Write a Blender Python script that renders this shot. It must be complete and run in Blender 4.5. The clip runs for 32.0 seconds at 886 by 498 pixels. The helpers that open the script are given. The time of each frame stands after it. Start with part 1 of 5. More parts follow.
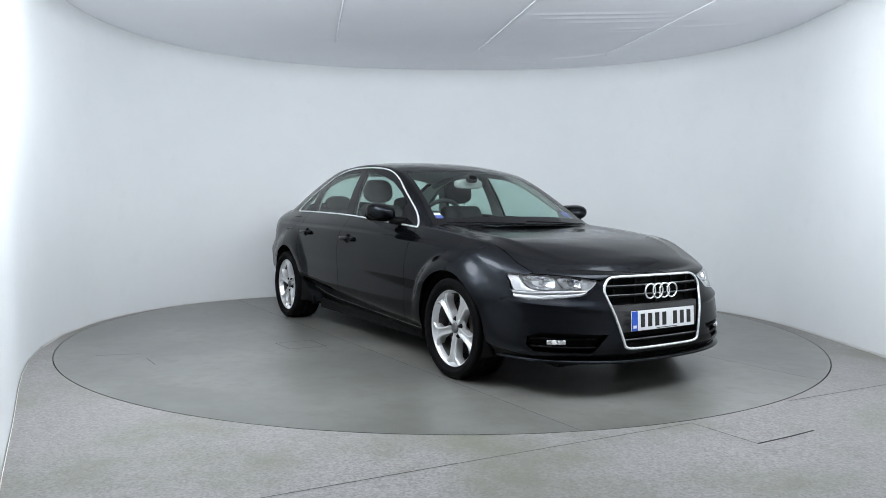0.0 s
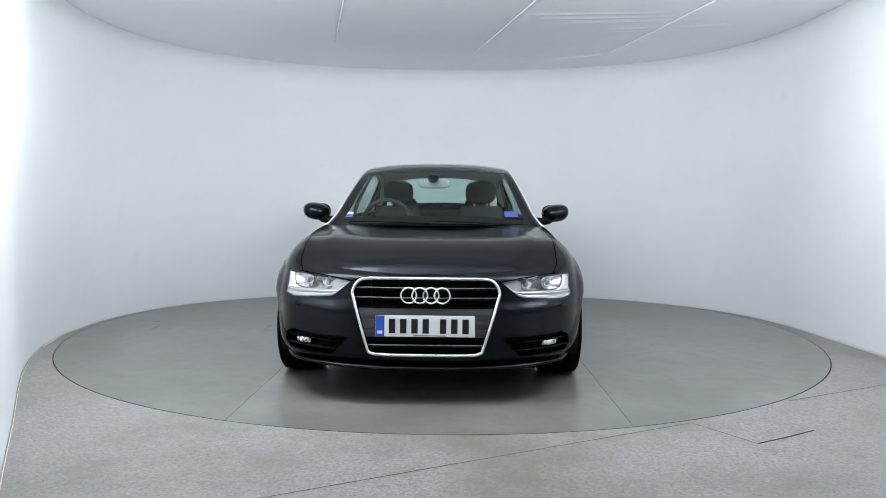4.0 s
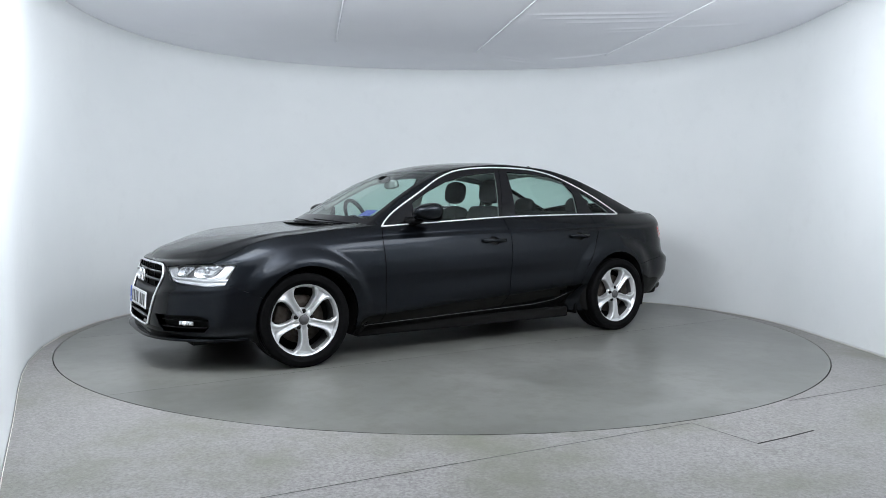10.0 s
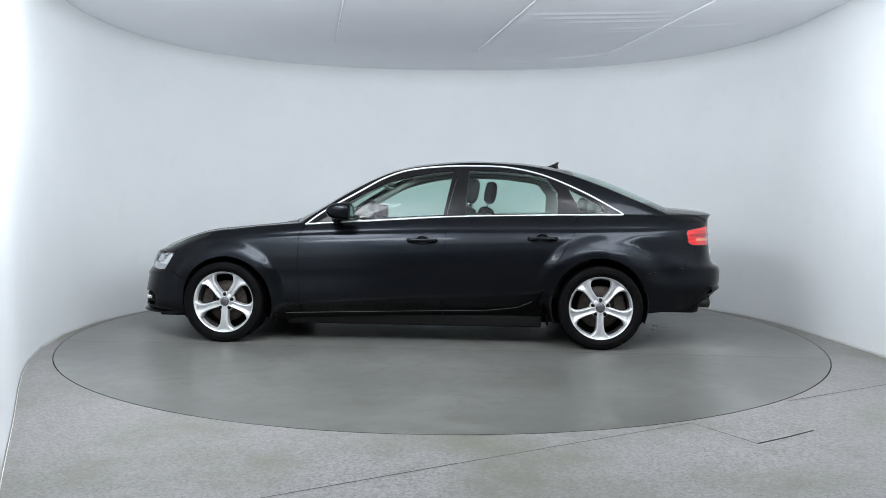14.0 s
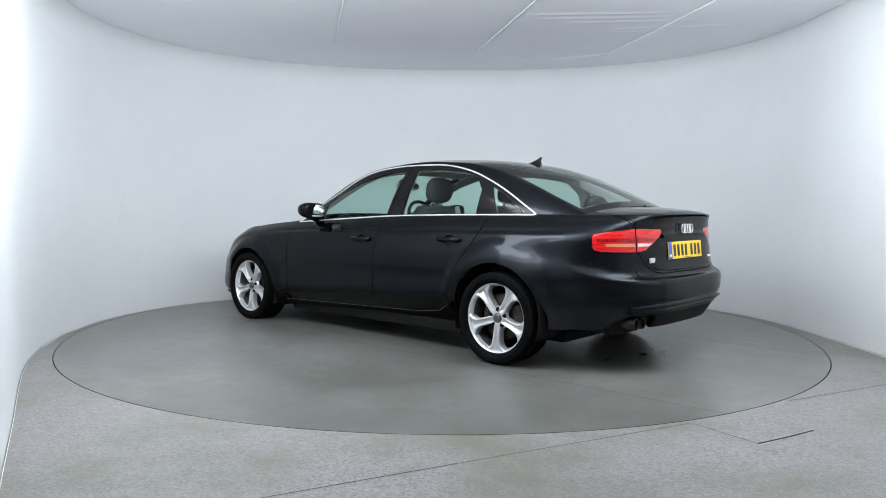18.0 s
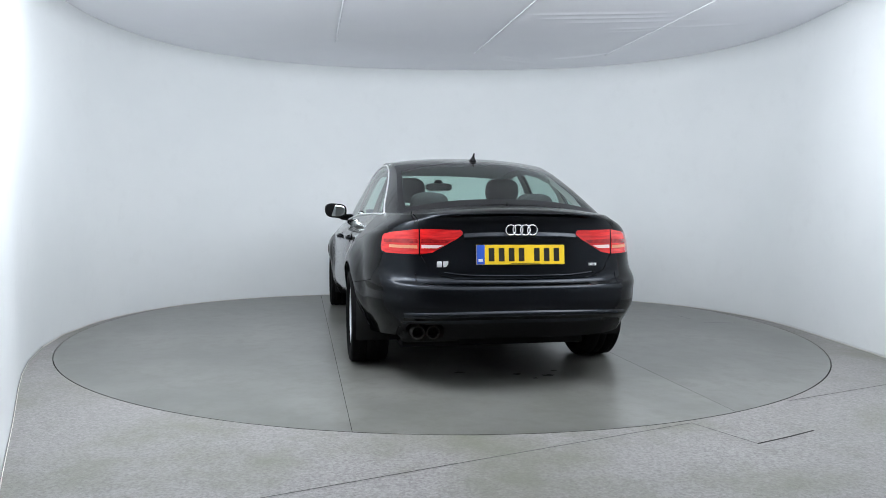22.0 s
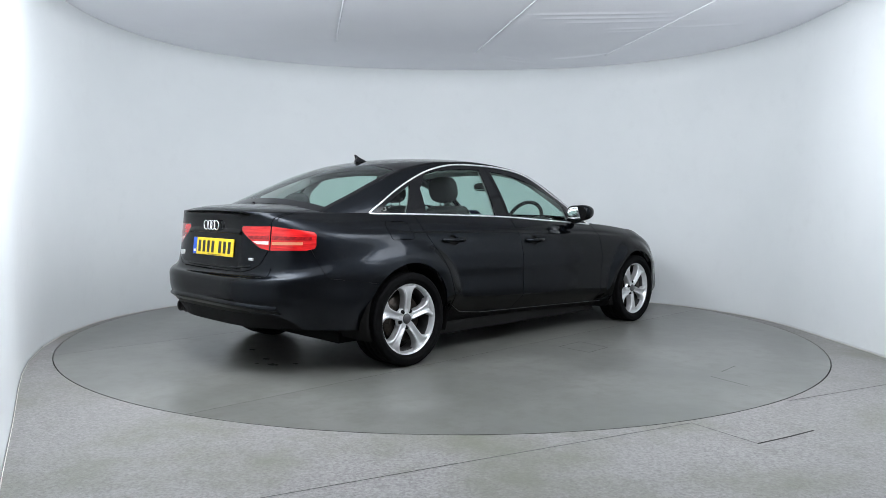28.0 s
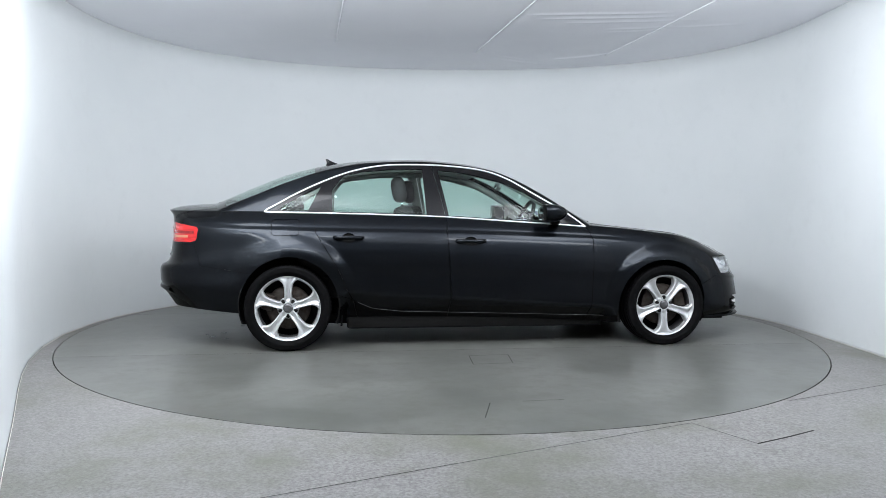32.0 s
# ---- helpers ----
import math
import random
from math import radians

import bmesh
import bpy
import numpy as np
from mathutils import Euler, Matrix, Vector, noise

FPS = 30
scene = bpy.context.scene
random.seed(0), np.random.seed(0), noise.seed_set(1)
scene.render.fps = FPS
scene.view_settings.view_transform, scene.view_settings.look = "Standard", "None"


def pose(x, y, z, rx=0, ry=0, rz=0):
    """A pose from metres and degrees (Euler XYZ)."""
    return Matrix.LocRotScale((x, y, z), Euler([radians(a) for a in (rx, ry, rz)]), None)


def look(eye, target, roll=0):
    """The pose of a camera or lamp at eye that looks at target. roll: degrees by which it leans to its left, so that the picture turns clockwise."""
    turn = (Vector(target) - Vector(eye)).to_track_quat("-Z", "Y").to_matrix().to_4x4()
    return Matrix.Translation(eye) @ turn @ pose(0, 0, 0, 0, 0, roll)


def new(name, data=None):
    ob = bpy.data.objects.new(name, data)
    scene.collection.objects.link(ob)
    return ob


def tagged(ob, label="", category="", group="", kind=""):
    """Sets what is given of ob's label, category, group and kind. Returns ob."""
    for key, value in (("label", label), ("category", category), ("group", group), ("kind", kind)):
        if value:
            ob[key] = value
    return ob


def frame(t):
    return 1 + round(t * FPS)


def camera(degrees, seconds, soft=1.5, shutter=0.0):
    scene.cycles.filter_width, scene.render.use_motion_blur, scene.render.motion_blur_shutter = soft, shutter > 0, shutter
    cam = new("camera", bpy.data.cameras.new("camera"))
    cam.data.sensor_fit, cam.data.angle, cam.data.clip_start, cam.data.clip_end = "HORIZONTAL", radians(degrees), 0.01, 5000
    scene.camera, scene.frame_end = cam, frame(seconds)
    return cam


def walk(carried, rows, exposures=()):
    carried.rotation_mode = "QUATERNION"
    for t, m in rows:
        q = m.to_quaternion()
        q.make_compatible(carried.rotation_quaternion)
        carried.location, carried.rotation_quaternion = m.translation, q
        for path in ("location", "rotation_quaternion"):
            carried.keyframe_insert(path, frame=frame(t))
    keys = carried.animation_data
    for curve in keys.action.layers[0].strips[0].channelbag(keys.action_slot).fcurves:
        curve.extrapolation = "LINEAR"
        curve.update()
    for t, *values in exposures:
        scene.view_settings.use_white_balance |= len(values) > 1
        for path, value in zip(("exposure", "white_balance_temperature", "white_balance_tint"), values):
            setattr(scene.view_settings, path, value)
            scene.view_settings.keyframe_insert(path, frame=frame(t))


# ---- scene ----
# ---------------------------------------------------------------- camera
cam = camera(63.065, 32.0, soft=0.55)
EYE = (0.0, -6.156, 1.0268)
VIEW = pose(*EYE, 90 - 3.266, 0, -0.079) @ pose(0, 0, 0, 0, 0, 0.494)
walk(cam, [(0.0, VIEW), (32.0, VIEW)])

# ---------------------------------------------------------------- light
world = bpy.data.worlds.new("world")
scene.world = world
world.use_nodes = True
world.node_tree.nodes["Background"].inputs[0].default_value = (0.6, 0.66, 0.72, 1)
world.node_tree.nodes["Background"].inputs[1].default_value = 0.02
scene.view_settings.exposure = 0.0


def area_lamp(name, m, sx, sy, watts, colour):
    d = bpy.data.lights.new(name, "AREA")
    d.shape, d.size, d.size_y, d.energy, d.color = "RECTANGLE", sx, sy, watts, colour
    ob = new(name, d)
    ob.matrix_world = m
    return ob


COOL = (0.915, 0.955, 1.0)
# unseen added lamps near the front: two tilted at the white ceiling, three downwards
area_lamp("upward_fill_left", look((-1.18, -3.0, 2.20), (-1.20, -2.0, 2.90)), 1.9, 0.5, 79, COOL)
area_lamp("upward_fill_right", look((1.66, -3.0, 2.20), (1.65, -2.0, 2.90)), 1.9, 0.5, 65, COOL)
area_lamp("overhead_fill_left", look((-1.55, -2.20, 2.58), (-1.50, -2.15, 0)), 1.3, 1.0, 49, COOL)
area_lamp("overhead_fill_right", look((1.95, -2.25, 2.58), (1.87, -2.15, 0)), 1.4, 1.1, 33, COOL)
area_lamp("front_fill", look((0.0, -3.35, 2.27), (0.0, -0.65, 0.07)), 2.6, 0.9, 16, COOL)

# ---------------------------------------------------------------- small tools
CAR_X, CAR_Y = 0.170, -0.037      # the car's middle, off the turntable's axis
DISC_R = 2.949
DISC_X, DISC_Y = 0.008, 0.015      # the turntable's middle


def keyed(keys, t):
    """Smooth value at t through (t, value) keys."""
    n = len(keys)
    if t <= keys[0][0]:
        return keys[0][1]
    if t >= keys[-1][0]:
        return keys[-1][1]
    d = [(keys[i + 1][1] - keys[i][1]) / (keys[i + 1][0] - keys[i][0]) for i in range(n - 1)]
    m = [d[0]] + [0.0 if d[i - 1] * d[i] <= 0 else 2 * d[i - 1] * d[i] / (d[i - 1] + d[i]) for i in range(1, n - 1)] + [d[-1]]
    for i in range(n - 1):
        a, b = keys[i][0], keys[i + 1][0]
        if t <= b:
            h = b - a
            u = (t - a) / h
            return ((1 + 2 * u) * (1 - u) ** 2 * keys[i][1] + u * (1 - u) ** 2 * h * m[i]
                    + u * u * (3 - 2 * u) * keys[i + 1][1] + u * u * (u - 1) * h * m[i + 1])
    return keys[-1][1]


def smooth_path(points, n, closed=False):
    """Catmull-Rom through points, n steps a span."""
    pts = [Vector(q) for q in points]
    k = len(pts)
    out = []
    for i in range(k if closed else k - 1):
        p1, p2 = pts[i], pts[(i + 1) % k]
        p0 = pts[i - 1] if (closed or i > 0) else p1 * 2 - p2
        p3 = pts[(i + 2) % k] if (closed or i + 2 < k) else p2 * 2 - p1
        for j in range(n):
            u = j / n
            out.append(0.5 * (2 * p1 + (p2 - p0) * u + (2 * p0 - 5 * p1 + 4 * p2 - p3) * u * u + (3 * p1 - p0 - 3 * p2 + p3) * u ** 3))
    if not closed:
        out.append(pts[-1])
    return out


def part(name, bm, material, parent=None, label="", smooth=True, at=(0, 0, 0)):
    """Link a bmesh as one mesh object under a thing or under a part."""
    me = bpy.data.meshes.new(name)
    bm.to_mesh(me)
    bm.free()
    me.materials.append(material)
    if smooth:
        me.shade_smooth()
    ob = new(name, me)
    if parent:
        ob.parent = parent
    ob.location = at
    if label:
        tagged(ob, label)
    return ob


def thing(name, label, category, m=None, group="", kind=""):
    ob = new(name)
    ob.empty_display_size = 0.2
    if m:
        ob.matrix_world = m
    return tagged(ob, label, category, group, kind)


def box(bm, lo, hi, bevel=0.0, seg=2):
    lo, hi = Vector(lo), Vector(hi)
    r = bmesh.ops.create_cube(bm, size=1.0)
    for v in r["verts"]:
        v.co = Vector([lo[i] + (v.co[i] + 0.5) * (hi[i] - lo[i]) for i in range(3)])
    if bevel:
        es = list({e for v in r["verts"] for e in v.link_edges})
        bmesh.ops.bevel(bm, geom=es, offset=bevel, segments=seg, affect="EDGES", profile=0.6)
    return bm


def grid(bm, rows):
    """Quads between rows of points. Returns the rows of vertices."""
    vs = [[bm.verts.new(q) for q in row] for row in rows]
    for a, b in zip(vs, vs[1:]):
        for i in range(len(a) - 1):
            try:
                bm.faces.new((a[i], a[i + 1], b[i + 1], b[i]))
            except ValueError:
                pass
    return vs


def lathe(bm, profile, steps=48, axis="Y"):
    """Turn (radius, along) pairs round the axis."""
    rows = []
    for r, a in profile:
        row = []
        for i in range(steps + 1):
            w = 2 * math.pi * i / steps
            c, s = r * math.cos(w), r * math.sin(w)
            row.append({"X": (a, c, s), "Y": (c, a, s), "Z": (c, s, a)}[axis])
        rows.append(row)
    grid(bm, rows)
    bmesh.ops.remove_doubles(bm, verts=bm.verts, dist=1e-5)
    bmesh.ops.recalc_face_normals(bm, faces=bm.faces)
    return bm


def tube(bm, points, radius, steps=8, closed=False, flat=1.0, up=(0, 0, 1)):
    """A round or flattened bar along points."""
    pts = [Vector(q) for q in points]
    n = len(pts)
    rings = []
    for i, q in enumerate(pts):
        a = pts[i - 1] if (i or closed) else pts[i]
        b = pts[(i + 1) % n] if (i + 1 < n or closed) else pts[i]
        d = (b - a).normalized()
        s = d.cross(Vector(up))
        s = s.normalized() if s.length > 1e-6 else Vector((1, 0, 0))
        u = s.cross(d)
        rings.append([bm.verts.new(q + s * (radius * flat * math.cos(w)) + u * (radius * math.sin(w)))
                      for w in (2 * math.pi * j / steps for j in range(steps))])
    for i in range(n if closed else n - 1):
        a, b = rings[i], rings[(i + 1) % n]
        for j in range(steps):
            k = (j + 1) % steps
            bm.faces.new((a[j], a[k], b[k], b[j]))
    if not closed:
        bm.faces.new(rings[0][::-1])
        bm.faces.new(rings[-1])
    return bm


# ---------------------------------------------------------------- materials
def material(name, colour, rough=0.5, metal=0.0, coat=0.0, spec=0.5):
    m = bpy.data.materials.new(name)
    m.use_nodes = True
    b = m.node_tree.nodes["Principled BSDF"]
    b.inputs["Base Color"].default_value = (*colour, 1)
    b.inputs["Roughness"].default_value = rough
    b.inputs["Metallic"].default_value = metal
    b.inputs["Specular IOR Level"].default_value = spec
    b.inputs["Coat Weight"].default_value = coat
    b.inputs["Coat Roughness"].default_value = 0.02
    return m


def add(m, kind, **values):
    n = m.node_tree.nodes.new(kind)
    for k, v in values.items():
        n.inputs[k.replace("_", " ")].default_value = v
    return n


def link(m, a, b):
    m.node_tree.links.new(a, b)


def varied(m, colour_a, colour_b, scale, rough=None, bump=0.0, bump_scale=200.0, detail=4.0, second=None, stretch=None):
    """Two colours mixed by noise, roughness wear and fine relief on a principled material."""
    b = m.node_tree.nodes["Principled BSDF"]
    co = add(m, "ShaderNodeTexCoord")
    mp = add(m, "ShaderNodeMapping", Scale=stretch or (1, 1, 1), Location=(3.13, 7.71, 0.37))
    link(m, co.outputs["Object"], mp.inputs["Vector"])
    src = mp.outputs["Vector"]
    n = add(m, "ShaderNodeTexNoise", Scale=scale, Detail=detail, Roughness=0.6)
    link(m, src, n.inputs["Vector"])
    ramp = add(m, "ShaderNodeValToRGB")
    ramp.color_ramp.elements[0].position, ramp.color_ramp.elements[1].position = 0.3, 0.7
    ramp.color_ramp.elements[0].color, ramp.color_ramp.elements[1].color = (*colour_a, 1), (*colour_b, 1)
    link(m, n.outputs["Fac"], ramp.inputs["Fac"])
    out = ramp.outputs["Color"]
    if second:
        s_scale, s_col, s_lo, s_hi = second
        n2 = add(m, "ShaderNodeTexNoise", Scale=s_scale, Detail=5.0, Roughness=0.65)
        link(m, src, n2.inputs["Vector"])
        r2 = add(m, "ShaderNodeMapRange")
        r2.inputs["From Min"].default_value, r2.inputs["From Max"].default_value = s_lo, s_hi
        link(m, n2.outputs["Fac"], r2.inputs["Value"])
        mix = m.node_tree.nodes.new("ShaderNodeMix")
        mix.data_type = "RGBA"
        link(m, r2.outputs["Result"], mix.inputs["Factor"])
        link(m, out, mix.inputs[6])
        mix.inputs[7].default_value = (*s_col, 1)
        out = mix.outputs[2]
    link(m, out, b.inputs["Base Color"])
    if rough:
        r3 = add(m, "ShaderNodeMapRange")
        r3.inputs["To Min"].default_value, r3.inputs["To Max"].default_value = rough
        link(m, n.outputs["Fac"], r3.inputs["Value"])
        link(m, r3.outputs["Result"], b.inputs["Roughness"])
    if bump:
        n4 = add(m, "ShaderNodeTexNoise", Scale=bump_scale, Detail=3.0)
        link(m, src, n4.inputs["Vector"])
        bp = add(m, "ShaderNodeBump", Strength=bump, Distance=0.01)
        link(m, n4.outputs["Fac"], bp.inputs["Height"])
        link(m, bp.outputs["Normal"], b.inputs["Normal"])
    return m


PAINT = material("black_metallic_paint", (0.011, 0.012, 0.016), 0.30, 0.9, 1.0)
PAINT.node_tree.nodes["Principled BSDF"].inputs["Specular Tint"].default_value = (0.05, 0.055, 0.065, 1)
PAINT.node_tree.nodes["Principled BSDF"].inputs["Coat IOR"].default_value = 1.22
PAINT.node_tree.nodes["Principled BSDF"].inputs["Coat Roughness"].default_value = 0.10
varied(PAINT, (0.0082, 0.0098, 0.0124), (0.0123, 0.0150, 0.0192), 700.0, (0.27, 0.34), detail=1.0)
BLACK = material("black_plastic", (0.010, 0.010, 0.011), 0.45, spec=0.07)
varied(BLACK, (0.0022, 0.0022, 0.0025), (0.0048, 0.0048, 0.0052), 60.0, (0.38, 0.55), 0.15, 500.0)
MATT = material("matt_black", (0.006, 0.006, 0.006), 0.85, spec=0.2)
GLOSSY = material("gloss_black", (0.005, 0.005, 0.006), 0.12, spec=0.2)
RUBBER = material("tyre_rubber", (0.006, 0.006, 0.0065), 0.62, spec=0.04)
varied(RUBBER, (0.003, 0.003, 0.0034), (0.006, 0.006, 0.0064), 25.0, (0.55, 0.75))
ALLOY = material("silver_alloy", (0.64, 0.65, 0.66), 0.30, 0.65)
varied(ALLOY, (0.62, 0.63, 0.64), (0.69, 0.70, 0.71), 12.0, (0.28, 0.38))
CAPGREY = material("dark_grey_cap", (0.13, 0.13, 0.135), 0.35, 0.7)
BARREL = material("dull_grey_alloy", (0.075, 0.076, 0.078), 0.5, 0.5)
varied(BARREL, (0.055, 0.055, 0.056), (0.095, 0.095, 0.097), 20.0, (0.45, 0.6))
CHROME = material("chrome", (0.82, 0.83, 0.84), 0.08, 1.0)
BRIGHT = material("bright_chrome", (0.93, 0.94, 0.95), 0.24, 0.85)
SATIN = material("satin_aluminium", (0.90, 0.91, 0.92), 0.30, 0.7)
STEEL = material("brake_steel", (0.20, 0.19, 0.18), 0.45, 0.8)
varied(STEEL, (0.030, 0.021, 0.016), (0.065, 0.058, 0.052), 30.0, (0.4, 0.6))

WALL = material("white_wall_paint", (0.74, 0.76, 0.77), 0.75, spec=0.25)
varied(WALL, (0.732, 0.762, 0.772), (0.776, 0.801, 0.808), 0.8, (0.65, 0.85), 0.05, 40.0, second=(6.0, (0.72, 0.745, 0.752), 0.55, 0.9))
FABRIC = material("white_ceiling_fabric", (0.86, 0.87, 0.92), 0.9, spec=0.1)
varied(FABRIC, (0.875, 0.885, 0.935), (0.91, 0.92, 0.96), 0.9, (0.85, 0.95), 0.05, 120.0)
FLOORM = material("grey_vinyl_floor", (0.28, 0.29, 0.29), 0.5)
varied(FLOORM, (0.126, 0.123, 0.121), (0.290, 0.281, 0.277), 80.0, (0.45, 0.62), 0.18, 160.0, detail=8.0, second=(1.6, (0.122, 0.128, 0.090), 0.46, 0.80))
DISCM = material("grey_turntable_floor", (0.11, 0.114, 0.11), 0.3, spec=0.8)
varied(DISCM, (0.098, 0.102, 0.093), (0.180, 0.182, 0.171), 1.7, (0.285, 0.36), 0.06, 7.0, detail=6.0, second=(9.0, (0.092, 0.094, 0.076), 0.45, 0.85))
DISCMID = material("grey_turntable_middle", (0.12, 0.124, 0.12), 0.28, spec=0.85)
varied(DISCMID, (0.106, 0.110, 0.100), (0.192, 0.193, 0.180), 1.7, (0.28, 0.34), 0.06, 7.0, detail=6.0, second=(9.0, (0.098, 0.101, 0.080), 0.45, 0.85))
GAP = material("dark_gap", (0.02, 0.02, 0.018), 0.8)
FILLWALL = material("pale_fill_wall", (0.74, 0.745, 0.75), 0.8)
varied(FILLWALL, (0.71, 0.715, 0.72), (0.77, 0.775, 0.78), 1.2, (0.7, 0.9))

# ---------------------------------------------------------------- studio
CEIL = 2.640


def sheet_wall(name, points, thick, material_, label, z1=CEIL):
    """An upright wall along plan points, thickened to its outer side."""
    bm = bmesh.new()
    n = len(points)
    outer = []
    for i, q in enumerate(points):
        a, b = Vector(points[max(i - 1, 0)]), Vector(points[min(i + 1, n - 1)])
        d = (b - a).normalized()
        outer.append((q[0] + d.y * -thick, q[1] + d.x * thick))
    zs = [0.0, 0.02, 0.6, 1.2, 1.8, 2.4, z1]
    rows = [[(x, y, z) for x, y in points] for z in zs] + [[(x, y, z) for x, y in outer] for z in reversed(zs)]
    vs = grid(bm, rows + [rows[0]])
    bmesh.ops.remove_doubles(bm, verts=bm.verts, dist=1e-5)
    ends = [[r[0] for r in vs[:-1]], [r[-1] for r in vs[:-1]]]
    for e in ends:
        e = [v for v in dict.fromkeys(e) if v.is_valid]
        if len(e) > 2:
            try:
                bm.faces.new(e)
            except ValueError:
                pass
    bmesh.ops.recalc_face_normals(bm, faces=bm.faces)
    ob = part(name, bm, material_)
    return tagged(ob, label, "wall", kind="structure")


def cove(n=72):
    """Plan of the curved back wall, from the left shoulder round the back to the right."""
    pts = []
    for i in range(n + 1):
        w = math.pi * i / n
        c, s = math.cos(math.pi - w), math.sin(w)
        x = 0.042 + 3.065 * math.copysign(abs(c) ** (2 / 2.35), c)
        y = -0.15 + 2.55 * s ** (2 / 2.35)
        pts.append((x, y))
    return pts


back = [(-1.308, -4.129), (-1.669, -3.464), (-2.010, -2.821), (-2.360, -2.179), (-2.529, -1.853), (-2.699, -1.487), (-2.868, -1.019), (-2.987, -0.511)] + cove()[1:-1] + [(3.117, -0.526), (3.13, -1.133), (3.12, -1.8), (3.05, -2.6), (2.9, -3.4)]
sheet_wall("wall_back", back, 0.08, WALL, "smooth white curved studio wall round the turntable")
# unseen wall added behind the camera; its pale tone brightens reflections in the paint
sheet_wall("fill_wall_front", [(2.9, -3.402), (2.7, -5.0), (2.4, -6.6), (1.2, -7.4), (-1.2, -7.4), (-2.0, -6.6), (-1.8, -5.0), (-1.34, -4.19), (-1.310, -4.132)], 0.06, FILLWALL, "unseen plain pale wall added to close the front and reflect in the car")

BEAD = material("ivory_sealant", (0.60, 0.59, 0.55), 0.6)
for pts, rad in ((back[6:], 0.0045), (back[:7], 0.002)):
    bm = bmesh.new()
    fine = []
    for (xa, ya), (xb, yb) in zip(pts, pts[1:]):
        n = max(1, int(math.hypot(xb - xa, yb - ya) / 0.04))
        fine += [(xa + (xb - xa) * i / n, ya + (yb - ya) * i / n) for i in range(n)]
    tube(bm, [(x * 0.9985, y * 0.9985, 0.002 + 0.004 * noise.noise(Vector((x * 9, y * 9, 0)))) for x, y in fine], rad, 6)
    tagged(part("baseboard", bm, BEAD), "uneven ivory sealant bead along the wall foot", "baseboard", kind="structure")

SEAMS = [((-0.72, -0.75), (-1.06, 1.05)), ((0.80, -0.85), (0.33, 1.50)), ((2.12, -0.6), (1.70, 1.55))]
FOLDS = [((0.70, -0.03), (1.90, -0.16), 0.008), ((0.80, 0.10), (1.95, -0.04), 0.008), ((1.05, 0.22), (2.2, 0.06), 0.006), ((1.45, 0.42), (2.05, 0.30), 0.008), ((1.5, 0.52), (2.0, 0.42), 0.006),
         ((1.95, 0.34), (2.6, 0.20), 0.006), ((0.35, 1.45), (0.95, 1.85), 0.012), ((1.2, 1.75), (1.75, 1.45), 0.012), ((0.45, 1.7), (1.1, 2.05), 0.008), ((-2.2, 0.9), (-2.75, 0.35), 0.008), ((-1.9, 1.2), (-2.5, 0.75), 0.006)]


def near_line(x, y, a, b):
    ax, ay = a
    dx, dy = b[0] - ax, b[1] - ay
    u = max(0.0, min(1.0, ((x - ax) * dx + (y - ay) * dy) / (dx * dx + dy * dy)))
    return math.hypot(x - ax - u * dx, y - ay - u * dy), u


def fabric_height(x, y):
    z = CEIL + 0.006 * noise.noise(Vector((x * 0.7, y * 0.7, 0.3))) + 0.0015 * noise.noise(Vector((x * 3, y * 5, 1.7)))
    for a, b, h in FOLDS:
        d, u = near_line(x, y, a, b)
        if d < 0.09:
            z -= h * math.exp(-(d / 0.022) ** 2) * math.sin(math.pi * min(1, max(0, u))) ** 0.5
    for a, b in SEAMS:
        d, u = near_line(x, y, a, b)
        if d < 0.2:
            z += 0.010 * math.exp(-d / 0.05)
    return z


bm = bmesh.new()
xs = [-3.9, -3.4] + [-3.2 + 6.5 * i / 270 for i in range(271)] + [3.6, 4.0]
ys = [-8.0, -6.0, -4.0, -2.5, -1.8] + [-1.4 + 4.1 * i / 180 for i in range(181)] + [3.0, 3.3]
grid(bm, [[(x, y, fabric_height(x, y)) for x in xs] for y in reversed(ys)])
tagged(part("ceiling", bm, FABRIC), "stretched white fabric studio ceiling with seams and folds", "ceiling", kind="structure")
for a, b in SEAMS:
    bm = bmesh.new()
    tube(bm, [(a[0] + (b[0] - a[0]) * i / 24, a[1] + (b[1] - a[1]) * i / 24, fabric_height(a[0] + (b[0] - a[0]) * i / 24, a[1] + (b[1] - a[1]) * i / 24) - 0.004) for i in range(25)], 0.008, 6)
    tagged(part("ceiling_seam", bm, FABRIC), "white welded seam in the ceiling fabric", "seam", kind="structure")

bm = bmesh.new()
rows = []
for r in (DISC_R + 0.007, DISC_R + 0.05, 3.4, 5.0, 9.0):
    rows.append([(DISC_X + r * math.cos(w), DISC_Y + r * math.sin(w), 0) for w in (2 * math.pi * i / 160 for i in range(161))])
grid(bm, [[(x, y, -0.05) for x, y, z in rows[0]]] + rows)
bmesh.ops.remove_doubles(bm, verts=bm.verts, dist=1e-4)
bmesh.ops.recalc_face_normals(bm, faces=bm.faces)
tagged(part("floor", bm, FLOORM, smooth=False), "speckled grey vinyl studio floor with dirt marks", "floor", kind="structure")
bm = bmesh.new()
lathe(bm, [(0.0, -0.06), (DISC_R + 0.3, -0.06)], 96, "Z")
tagged(part("pit_floor", bm, GAP, smooth=False), "dark pit below the turntable", "floor", kind="structure")

